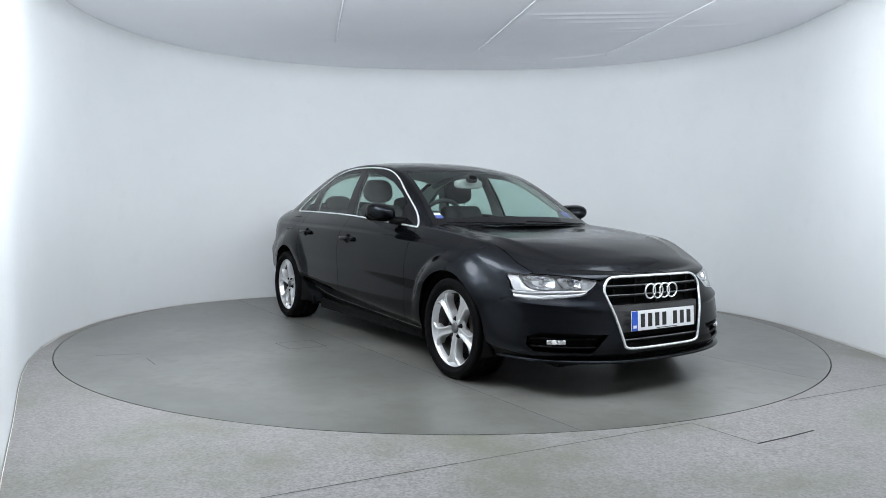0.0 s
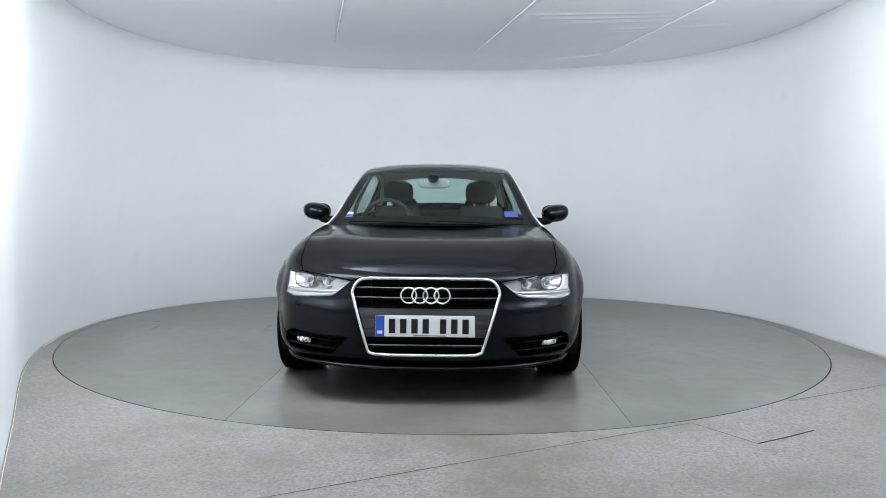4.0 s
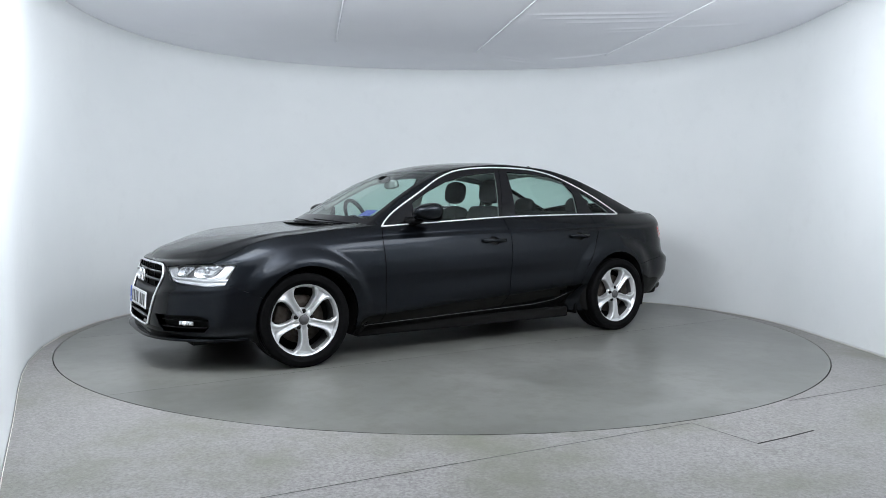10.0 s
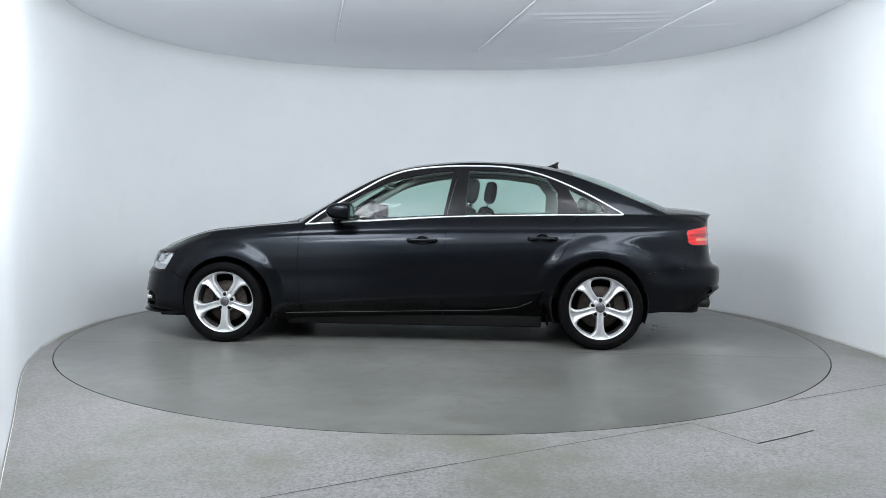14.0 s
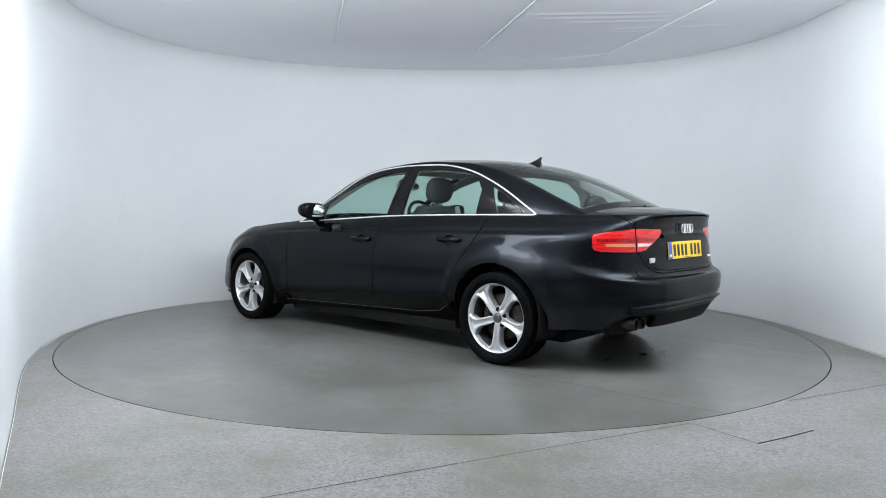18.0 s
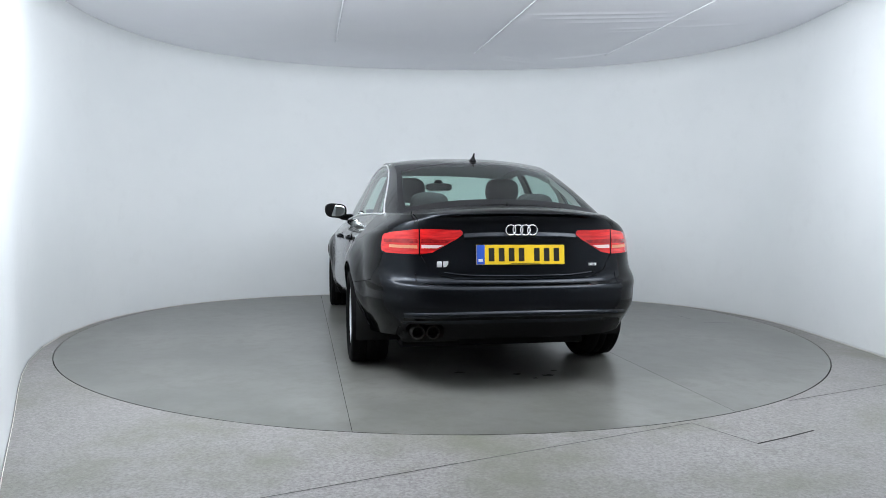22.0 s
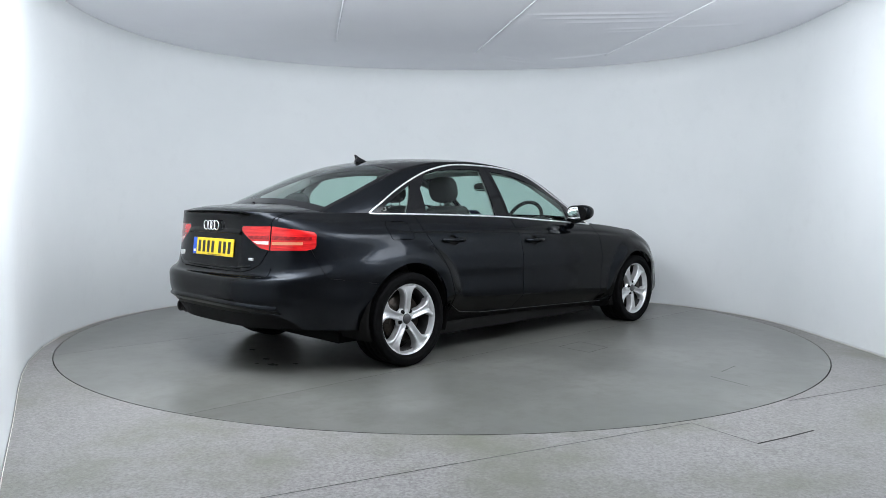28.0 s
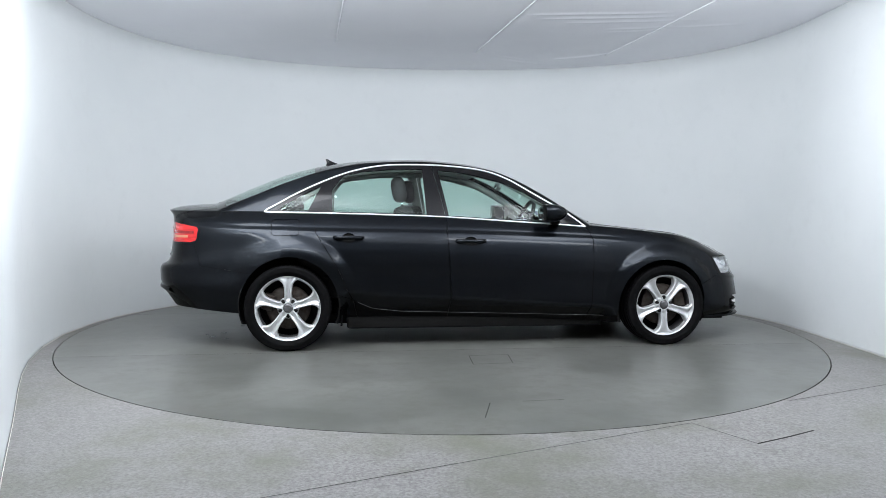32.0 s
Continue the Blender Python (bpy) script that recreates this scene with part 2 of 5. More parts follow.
turntable = thing("turntable", "flat round grey car turntable set flush in the floor", "turntable")
CUTS = (-DISC_R, -0.985, 0.965, DISC_R)
for k, mat_ in ((0, DISCM), (1, DISCMID), (2, DISCM)):
    bm = bmesh.new()
    rows = []
    n = 40 if k != 1 else 60
    for i in range(n + 1):
        u = i / n
        y = CUTS[k] + (CUTS[k + 1] - CUTS[k]) * (u if k == 1 else (1 - math.cos(u * math.pi / 2)) if k == 0 else math.sin(u * math.pi / 2))
        y = max(CUTS[k] + (0.0014 if k else 0), min(CUTS[k + 1] - (0.0014 if k < 2 else 0), y))
        w = math.sqrt(max(DISC_R ** 2 - y * y, 1e-8))
        rows.append([(-w + 2 * w * j / 30, y, 0.0) for j in range(31)])
    grid(bm, rows)
    bmesh.ops.recalc_face_normals(bm, faces=bm.faces)
    if sum(f.normal.z for f in bm.faces) < 0:
        bmesh.ops.reverse_faces(bm, faces=bm.faces)
    part("deck_panel", bm, mat_, turntable, "smooth grey vinyl deck panel", smooth=False)
bm = bmesh.new()
lathe(bm, [(0.0, -0.004), (DISC_R - 0.004, -0.004), (DISC_R, -0.002), (DISC_R, -0.05)], 160, "Z")
part("disc", bm, GAP, turntable, "dark steel turntable rim", smooth=False)
# ---------------------------------------------------------------- more materials, for the car


def glass_like(name, tint, gloss=0.02, ior=1.5):
    """Clear or tinted thin glass: it lets light through and mirrors by Fresnel."""
    m = bpy.data.materials.new(name)
    m.use_nodes = True
    nt = m.node_tree
    nt.nodes.remove(nt.nodes["Principled BSDF"])
    clear = add(m, "ShaderNodeBsdfTransparent", Color=(*tint, 1))
    shine = add(m, "ShaderNodeBsdfGlossy", Color=(1, 1, 1, 1), Roughness=gloss)
    lw = add(m, "ShaderNodeLayerWeight", Blend=0.5)
    pw = nt.nodes.new("ShaderNodeMath")
    pw.operation = "POWER"
    pw.inputs[1].default_value = 4.5
    fr = nt.nodes.new("ShaderNodeMath")
    fr.operation = "MULTIPLY_ADD"
    fr.inputs[1].default_value, fr.inputs[2].default_value = 0.75, 0.022
    link(m, lw.outputs["Facing"], pw.inputs[0])
    link(m, pw.outputs[0], fr.inputs[0])
    mix = nt.nodes.new("ShaderNodeMixShader")
    link(m, fr.outputs[0], mix.inputs[0])
    link(m, clear.outputs[0], mix.inputs[1])
    link(m, shine.outputs[0], mix.inputs[2])
    link(m, mix.outputs[0], nt.nodes["Material Output"].inputs[0])
    return m


GLASS = glass_like("green_tinted_glass", (0.69, 0.84, 0.79))
LENS = glass_like("clear_lens", (0.93, 0.94, 0.95))
RED = material("red_lens", (0.45, 0.006, 0.008), 0.12, coat=0.6)
varied(RED, (0.40, 0.003, 0.005), (0.74, 0.014, 0.014), 9.0, (0.10, 0.2), detail=2.0, stretch=(1.0, 1.0, 9.0))
REDCLEAR = material("pale_lens", (0.80, 0.55, 0.53), 0.15, coat=1.0)
AMBER = material("amber_lens", (0.60, 0.20, 0.10), 0.15, coat=1.0)
WHITE = material("white_plastic", (0.82, 0.83, 0.84), 0.3)
PLATE_W = material("white_plate", (0.90, 0.91, 0.92), 0.35)
PLATE_Y = material("yellow_plate", (0.90, 0.60, 0.02), 0.35)
INK = material("black_ink", (0.012, 0.012, 0.012), 0.4)
BLUE = material("blue_band", (0.02, 0.10, 0.55), 0.4)
STICKER = material("blue_sticker", (0.07, 0.08, 0.30), 0.5)
SEATM = material("black_seat_cloth", (0.018, 0.018, 0.020), 0.85)
varied(SEATM, (0.014, 0.014, 0.016), (0.028, 0.028, 0.03), 90.0, (0.8, 0.95), 0.3, 700.0)
LINING = material("grey_headlining", (0.76, 0.77, 0.76), 0.9)
varied(LINING, (0.74, 0.75, 0.74), (0.80, 0.81, 0.80), 50.0, (0.85, 0.95), 0.1, 500.0)
# far darker than the headlining: its shadow on the pillars is in the colour
PILLAR = material("shaded_pillar_lining", (0.30, 0.31, 0.30), 0.85)
varied(PILLAR, (0.26, 0.27, 0.26), (0.32, 0.33, 0.32), 50.0, (0.8, 0.95))
MIRRORM = material("mirror_glass", (0.42, 0.45, 0.45), 0.02, 1.0)
TIP = material("exhaust_steel", (0.035, 0.032, 0.030), 0.45, 0.6)

def line_at(table, t):
    """Straight interpolation through (t, value) pairs."""
    for (a, u), (b, v) in zip(table, table[1:]):
        if t <= b:
            return u + (v - u) * (t - a) / (b - a)
    return table[-1][1]


# ---------------------------------------------------------------- the car: body surface
XF, XR = 1.40, -1.45
KEY = (0, 0.5, 1, 1.63, 2.76, 3.74, 4, 4.5, 5)


class Row:
    """A line round half the body, from the middle of the nose by the side to the middle of the tail."""

    def __init__(self, front, rear, width, p, q, taper, heights):
        self.front, self.rear, self.width, self.p, self.q, self.taper = front, rear, width, p, q, taper
        self.keys = list(zip(KEY, heights))

    def at(self, k):
        wf, wm, wr = self.width
        if k <= 1:
            w = k * math.pi / 2
            x = XF + (self.front - XF) * math.cos(w) ** (2 / self.p)
            y = wf * math.sin(w) ** (2 / self.p)
        elif k <= 4:
            u = (k - 1) / 3
            x = XF + (XR - XF) * u
            y = keyed([(0, wf), (0.55, wm), (1, wr)], u)
        else:
            w = (5 - k) * math.pi / 2
            x = XR + (self.rear - XR) * math.cos(w) ** (2 / self.q)
            y = (wr - self.taper * (XR - x)) * math.sin(w) ** (2 / self.q)
        return Vector((x, y, keyed(self.keys, k)))


ROWS = [
    Row(2.221, -2.295, (0.825, 0.825, 0.81), 3.2, 3.4, 0.05, (0.175, 0.19, 0.19, 0.165, 0.165, 0.19, 0.25, 0.29, 0.29)),
    Row(2.258, -2.368, (0.892, 0.893, 0.868), 3.1, 3.8, 0.05, (0.265, 0.27, 0.30, 0.31, 0.365, 0.42, 0.43, 0.44, 0.435)),
    Row(2.243, -2.378, (0.900, 0.900, 0.872), 2.95, 4.0, 0.05, (0.42, 0.43, 0.49, 0.50, 0.53, 0.55, 0.555, 0.545, 0.535)),
    Row(2.233, -2.366, (0.906, 0.907, 0.877), 2.85, 4.0, 0.05, (0.475, 0.485, 0.56, 0.58, 0.615, 0.635, 0.635, 0.595, 0.588)),
    Row(2.214, -2.304, (0.897, 0.901, 0.866), 2.75, 4.0, 0.06, (0.54, 0.55, 0.645, 0.68, 0.715, 0.745, 0.735, 0.668, 0.646)),
    Row(2.184, -2.282, (0.858, 0.861, 0.832), 2.7, 4.0, 0.06, (0.648, 0.655, 0.768, 0.815, 0.849, 0.860, 0.866, 0.905, 0.945)),
    Row(2.136, -2.325, (0.775, 0.760, 0.706), 2.6, 4.2, 0.10, (0.668, 0.706, 0.848, 0.905, 0.963, 0.985, 0.990, 0.990, 1.000)),
]
HOOD = [(0.9, 0.918), (0.98, 0.908), (1.16, 0.886), (1.394, 0.866), (1.624, 0.842), (1.808, 0.808), (1.965, 0.764), (2.08, 0.722), (2.136, 0.672)]
DECK = [(-2.325, 1.000), (-2.29, 1.017), (-2.2, 1.032), (-1.95, 1.050), (-1.8, 1.065)]
ARCHES = ((1.392, 0.308), (-1.385, 0.328))
ARCH_R = 0.345


def arch_swell(p):
    """The flare round the wheel openings: a crisp outer crease, rounding over to the lip."""
    out = 0.0
    for cx, cz in ARCHES:
        d = math.hypot(p.x - cx, p.z - cz)
        u = max(0.0, min(1.0, (0.462 - d) / 0.100 if cx > 0 else (0.512 - d) / 0.145))
        above = max(0.0, min(1.0, (p.z - cz + 0.02) / 0.32))
        above = 0.12 + 0.88 * above * above * (3 - 2 * above)
        out += (0.034 if cx > 0 else 0.042) * above * (1 - (1 - u) ** 2) ** 1.4 * (1 if d > 0.2 else 0)
    return out * max(0.0, min(1.0, (abs(p.y) - 0.60) / 0.16))


CREASE = [(-1.10, 0.450), (-1.02, 0.432), (-0.936, 0.417), (-0.57, 0.391), (-0.223, 0.373), (0.236, 0.347), (0.644, 0.320), (0.965, 0.297), (1.1, 0.290)]


def tuck(p):
    """Below the crease along the doors the side turns in towards the sill."""
    if not (-1.05 < p.x < 1.02) or p.y < 0.6:
        return 0.0
    z = line_at(CREASE, p.x)
    ends = min(1.0, (p.x + 1.05) / 0.08, (1.02 - p.x) / 0.08)
    return 0.80 * min(max(0.0, z - p.z), 0.16) * ends


def ledge(p):
    """A shallow shelf across the bumper under the head lamps, undercut below."""
    if p.x < 1.7 or p.y < 0.36:
        return 0.0
    top, edge = 0.540, 0.472 + 0.1 * (p.y - 0.4)
    u = min(1.0, max(0.0, (top - p.z) / (top - edge))) if p.z > edge else math.exp(-(edge - p.z) / 0.014)
    ends = min(1.0, (p.y - 0.36) / 0.10) * min(1.0, max(0.0, (0.84 - p.y) / 0.14))
    return 0.011 * u * u * (3 - 2 * u) * ends


def columns():
    ks = [i / 34 for i in range(34)]
    ks += [1 + 3 * i / 190 for i in range(190)]
    ks += [4 + i / 34 for i in range(35)]
    return ks


def shell_rows(sub=10):
    """Rows of points of the half body from the lower edge to the top edge."""
    rows = []
    n = len(ROWS)
    base = [[r.at(k) for k in columns()] for r in ROWS]
    for i in range(n - 1):
        for j in range(sub if i < n - 2 else sub + 1):
            u = j / sub
            row = []
            for c in range(len(base[0])):
                p1, p2 = base[i][c], base[i + 1][c]
                p0 = base[i - 1][c] if i else p1 * 2 - p2
                p3 = base[i + 2][c] if i + 2 < n else p2 + (p2 - p1) * 0.6 + Vector((0, -0.05 * min(1, p2.y / 0.3), 0.02))
                q = 0.5 * (2 * p1 + (p2 - p0) * u + (2 * p0 - 5 * p1 + 4 * p2 - p3) * u * u + (3 * p1 - p0 - 3 * p2 + p3) * u ** 3)
                q.y += arch_swell(q) - tuck(q)
                out = ledge(q)
                if out:
                    q += Vector((q.x - XF, q.y * 0.5, 0)).normalized() * out
                if i == 5 and j:                             # the shoulder line: a small step in
                    q.y -= 0.012 * math.exp(-(u - 1 / sub) * 4) * min(1, max(0, q.y - 0.45) / 0.3) * min(1, max(0, (1.30 - q.x) / 0.5)) * min(1, max(0, (q.x + 2.1) / 0.4))
                row.append(q)
            rows.append(row)
    for row in rows:
        row[0].y = row[-1].y = 0.0
    return rows


def face_out(bm, axis):
    bmesh.ops.remove_doubles(bm, verts=bm.verts, dist=2e-4)
    bmesh.ops.dissolve_degenerate(bm, edges=bm.edges, dist=1e-5)
    bmesh.ops.recalc_face_normals(bm, faces=bm.faces)
    if sum(f.normal[axis] * f.calc_area() for f in bm.faces) < 0:
        bmesh.ops.reverse_faces(bm, faces=bm.faces)
    bm.normal_update()


def keep_normals(bm):
    """Store the smooth normals, so that cut panels keep the whole surface's shading."""
    ls = [bm.verts.layers.float.new(n) for n in ("nx", "ny", "nz")]
    for v in bm.verts:
        n = v.normal.copy()
        if abs(v.co.y) < 1e-4:
            n.y = 0
            n.normalize()
        for l, c in zip(ls, n):
            v[l] = c


def body_shell():
    bm = bmesh.new()
    rows = shell_rows()
    grid(bm, rows)
    edge = rows[-1]
    for keys, chosen in ((HOOD, [q for q in edge if q.x > 0.86]), (DECK, [q for q in edge if q.x < -1.78])):
        top = []
        for j in range(37):
            v = 1 - j / 36
            line = []
            for q in chosen:
                c = keyed(keys, q.x)
                z = c + (q.z - c) * v ** (3.2 if keys is HOOD else 2.6)
                if keys is HOOD:                             # the raised flanks of the bonnet
                    z += 0.010 * math.exp(-abs(v - 0.80) / (0.14 if v < 0.80 else 0.045)) * min(1, max(0, (2.105 - q.x) / 0.5))
                line.append(Vector((q.x, q.y * v, z)))
            top.append(line)
        grid(bm, top)
    face_out(bm, 1)
    keep_normals(bm)
    return bm


# cabin lines: middle, edge of the roof
MID = [(0, 1.02, 0.918), (1, 0.775, 1.052), (2, 0.565, 1.172), (3, 0.355, 1.276), (4, 0.195, 1.338), (5, -0.05, 1.388), (6, -0.43, 1.412),
       (7, -0.80, 1.400), (8, -1.15, 1.356), (9, -1.43, 1.286), (10, -1.70, 1.178), (11, -1.985, 1.050)]
EDGE = [(0, 0.875, 0.735, 0.900), (1, 0.72, 0.690, 1.000), (2, 0.52, 0.645, 1.127), (3, 0.30, 0.605, 1.245), (4, 0.12, 0.582, 1.312), (5, -0.10, 0.568, 1.350),
        (6, -0.45, 0.560, 1.374), (7, -0.82, 0.558, 1.356), (8, -1.15, 0.562, 1.292), (9, -1.40, 0.585, 1.205), (10, -1.66, 0.616, 1.096), (11, -1.92, 0.632, 0.990)]
SPANS = [11 * i / 88 for i in range(89)]


def cabin_curve(table, col, s):
    return keyed([(r[0], r[col]) for r in table], s)


def belt(x):
    """The body's top edge at x, on the side."""
    return ROWS[-1].at(1 + 3 * (XF - x) / (XF - XR)) if x > XR else min((ROWS[-1].at(4 + i / 90) for i in range(91)), key=lambda q: abs(q.x - x))


def cabin_shell():
    """The upper body; a face layer tells the way across (0 to 1 top, 1 to 2 side) and along."""
    bm = bmesh.new()
    top, side = [], []
    for j in range(21):
        v = j / 20
        row = []
        for s in SPANS:
            c = Vector((cabin_curve(MID, 1, s), 0, cabin_curve(MID, 2, s)))
            e = Vector([cabin_curve(EDGE, i, s) for i in (1, 2, 3)])
            row.append(Vector((c.x + (e.x - c.x) * v ** 2.2, e.y * v, c.z + (e.z - c.z) * v ** 2.4)))
        top.append(row)
    for j in range(1, 23):
        v = j / 22
        row = []
        for s in SPANS:
            e = Vector([cabin_curve(EDGE, i, s) for i in (1, 2, 3)])
            b = belt(e.x)
            b.z -= 0.004
            q = e.lerp(b, v)
            q.y += 0.020 * math.sin(math.pi * v) * min(1.0, (e.z - b.z) / 0.3)
            row.append(q)
        side.append(row)
    rows = top + side
    vs = [[bm.verts.new(q) for q in row] for row in rows]
    tag_v, tag_s = bm.faces.layers.float.new("across"), bm.faces.layers.float.new("along")
    for j in range(len(vs) - 1):
        for i in range(len(SPANS) - 1):
            f = bm.faces.new((vs[j][i], vs[j][i + 1], vs[j + 1][i + 1], vs[j + 1][i]))
            f[tag_v] = (j + 0.5) / 20 if j < 20 else 1 + (j - 19.5) / 22
            f[tag_s] = (SPANS[i] + SPANS[i + 1]) / 2
    face_out(bm, 2)
    keep_normals(bm)
    return bm


def cut_out(bm, poly, axes, where):
    """Cut a convex outline, drawn on two axes, into the faces for which where(face) holds. Returns the faces inside."""
    a, b = axes
    lo = [min(q[i] for q in poly) - 0.002 for i in (0, 1)]
    hi = [max(q[i] for q in poly) + 0.002 for i in (0, 1)]
    area = sum(poly[i - 1][0] * poly[i][1] - poly[i][0] * poly[i - 1][1] for i in range(len(poly)))
    if area < 0:
        poly = poly[::-1]
    inside = []
    for f in bm.faces:
        if not where(f):
            continue
        xs, ys = [v.co[a] for v in f.verts], [v.co[b] for v in f.verts]
        if max(xs) > lo[0] and min(xs) < hi[0] and max(ys) > lo[1] and min(ys) < hi[1]:
            inside.append(f)
    for i in range(len(poly)):
        p, q = poly[i - 1], poly[i]
        nx, ny = -(q[1] - p[1]), q[0] - p[0]
        no, co = Vector((0, 0, 0)), Vector((0, 0, 0))
        no[a], no[b], co[a], co[b] = nx, ny, p[0], p[1]
        if no.length < 1e-9:
            continue
        no.normalize()
        geom = list({x for f in inside for x in (*f.verts, *f.edges, f)})
        got = bmesh.ops.bisect_plane(bm, geom=geom, dist=1e-6, plane_co=co, plane_no=no)
        inside = [f for f in got["geom"] if isinstance(f, bmesh.types.BMFace) and f.is_valid
                  and (f.calc_center_median() - co).dot(no) > 0]
        if not inside:
            return []
    return inside


def drop(bm, faces):
    bmesh.ops.delete(bm, geom=faces, context="FACES")


def groove(bm, points, width, axes, where):
    """Take a narrow strip out along a line: the gap between two panels."""
    for p, q in zip(points, points[1:]):
        d = Vector((q[0] - p[0], q[1] - p[1])).normalized()
        s = Vector((-d.y, d.x)) * width / 2
        e = d * width / 2
        poly = [(p[0] - e.x + s.x, p[1] - e.y + s.y), (p[0] - e.x - s.x, p[1] - e.y - s.y),
                (q[0] + e.x - s.x, q[1] + e.y - s.y), (q[0] + e.x + s.x, q[1] + e.y + s.y)]
        drop(bm, cut_out(bm, poly, axes, where))


def lift(bm, faces, remove=True):
    """Take faces out as a sheet: places, normals and faces."""
    ls = [bm.verts.layers.float[n] for n in ("nx", "ny", "nz")]
    index, co, no, fs = {}, [], [], []
    for f in faces:
        ids = []
        for v in f.verts:
            if v not in index:
                index[v] = len(co)
                co.append(v.co.copy())
                n = Vector([v[l] for l in ls])
                no.append(n.normalized() if n.length > 1e-6 else v.normal.copy())
            ids.append(index[v])
        fs.append(ids)
    if remove:
        drop(bm, faces)
    return co, no, fs


def regrow(sheet):
    bm = bmesh.new()
    co, no, fs = sheet
    ls = [bm.verts.layers.float.new(n) for n in ("nx", "ny", "nz")]
    vs = []
    for c, n in zip(co, no):
        v = bm.verts.new(c)
        for l, x in zip(ls, n):
            v[l] = x
        vs.append(v)
    for f in fs:
        try:
            bm.faces.new([vs[i] for i in f])
        except ValueError:
            pass
    bm.normal_update()
    return bm


def moved(sheet, inward):
    co, no, fs = sheet
    return [c - n * inward for c, n in zip(co, no)], no, fs


def inside_out(sheet):
    co, no, fs = sheet
    return co, [-n for n in no], [f[::-1] for f in fs]


def panel(name, sheet, mat, parent, side="L", depth=0.012, label="", at=(0, 0, 0), other=None):
    """A sheet as one mesh with returned edges; side L, R (mirrored) or B (both halves)."""
    co, no, fs = [], [], []
    for m in ({"L": (1,), "R": (-1,), "B": (1, -1)}[side]):
        n0 = len(co)
        c, n, f = other if (other and m < 0) else sheet
        co += [Vector((q.x, q.y * m, q.z)) for q in c]
        no += [Vector((q.x, q.y * m, q.z)) for q in n]
        fs += [[n0 + i for i in (ids if m == 1 else ids[::-1])] for ids in f]
    if depth:
        used = {}
        for f in fs:
            for i in range(len(f)):
                k = (f[i - 1], f[i])
                used[k] = used.get(k, 0) + 1
        rim = [k for k in used if (k[1], k[0]) not in used]
        for a, b in rim:
            if side == "B" and abs(co[a].y) < 1e-3 and abs(co[b].y) < 1e-3:
                continue
            e = (co[b] - co[a]).cross(no[a])
            if e.length < 1e-12:
                continue
            e.normalize()
            k = len(co)
            co += [co[a].copy(), co[b].copy(), co[b] - no[b] * depth, co[a] - no[a] * depth]
            no += [e] * 4
            fs.append([k + 1, k, k + 3, k + 2])
    me = bpy.data.meshes.new(name)
    me.from_pydata([tuple(c) for c in co], [], fs)
    me.update()
    me.shade_smooth()
    me.normals_split_custom_set_from_vertices([tuple(n) for n in no])
    me.materials.append(mat)
    ob = new(name, me)
    ob.parent = parent
    ob.location = at
    if label:
        tagged(ob, label)
    return ob


def pair(name, sheet, mat, parent, depth=0.012, label=""):
    return [panel(name, sheet, mat, parent, s, depth, label, OFF) for s in "LR"]


car = thing("car", "black four-door saloon car with silver alloy wheels, parked on the turntable", "car")
OFF = (CAR_X, CAR_Y, 0)
body, cabin = body_shell(), cabin_shell()
from mathutils.bvhtree import BVHTree
SURFACES = [BVHTree.FromBMesh(b) for b in (body, cabin)]


def snap(origin, way):
    """Where a ray first meets the body's left half, and the normal there."""
    best = None
    for s in SURFACES:
        p, n, _, d = s.ray_cast(Vector(origin), Vector(way))
        if p is not None and (best is None or d < best[2]):
            best = (p, n if n.dot(Vector(way)) < 0 else -n, d)
    return best[:2] if best else (Vector(origin), -Vector(way))


def on_side(x, z):
    return snap((x, 2.0, z), (0, -1, 0))


def on_front(y, z):
    return snap((4.0, y, z), (-1, 0, 0))


def on_rear(y, z):
    return snap((-4.0, y, z), (1, 0, 0))


def on_top(x, y):
    return snap((x, y, 3.0), (0, 0, -1))


SIDE = lambda f: f.calc_center_median().y > 0.5 and f.normal.y > 0.12
FRONT = lambda f: f.calc_center_median().x > 1.55 and f.normal.x > 0.1
REAR = lambda f: f.calc_center_median().x < -1.7 and f.normal.x < -0.1
TOP = lambda f: f.normal.z > 0.25 and f.calc_center_median().z > 0.6
ANY = lambda f: True

# the dark inner body below the panels
inner = body.copy()
for cx, cz in ARCHES:
    drop(inner, cut_out(inner, [(cx + 0.352 * math.cos(w), cz + 0.352 * math.sin(w)) for w in (2 * math.pi * i / 32 for i in range(32))], (0, 2), SIDE))
drop(inner, cut_out(inner, [(-0.05, 0.66), (0.40, 0.66), (0.40, 0.25), (-0.05, 0.25)], (1, 2), FRONT))
drop(inner, cut_out(inner, [(0.34, 0.69), (0.86, 0.69), (0.86, 0.52), (0.40, 0.52)], (1, 2), FRONT))
drop(inner, cut_out(inner, [(0.38, 0.37), (0.86, 0.37), (0.86, 0.22), (0.38, 0.22)], (1, 2), FRONT))
drop(inner, cut_out(inner, [(0.40, 0.1), (0.68, 0.1), (0.68, 0.40), (0.40, 0.40)], (1, 2), lambda f: f.calc_center_median().x < -1.9))
panel("inner_body", moved(lift(inner, list(inner.faces)), 0.016), MATT, car, "B", 0, "matt black inner body shell", OFF)
inner.free()

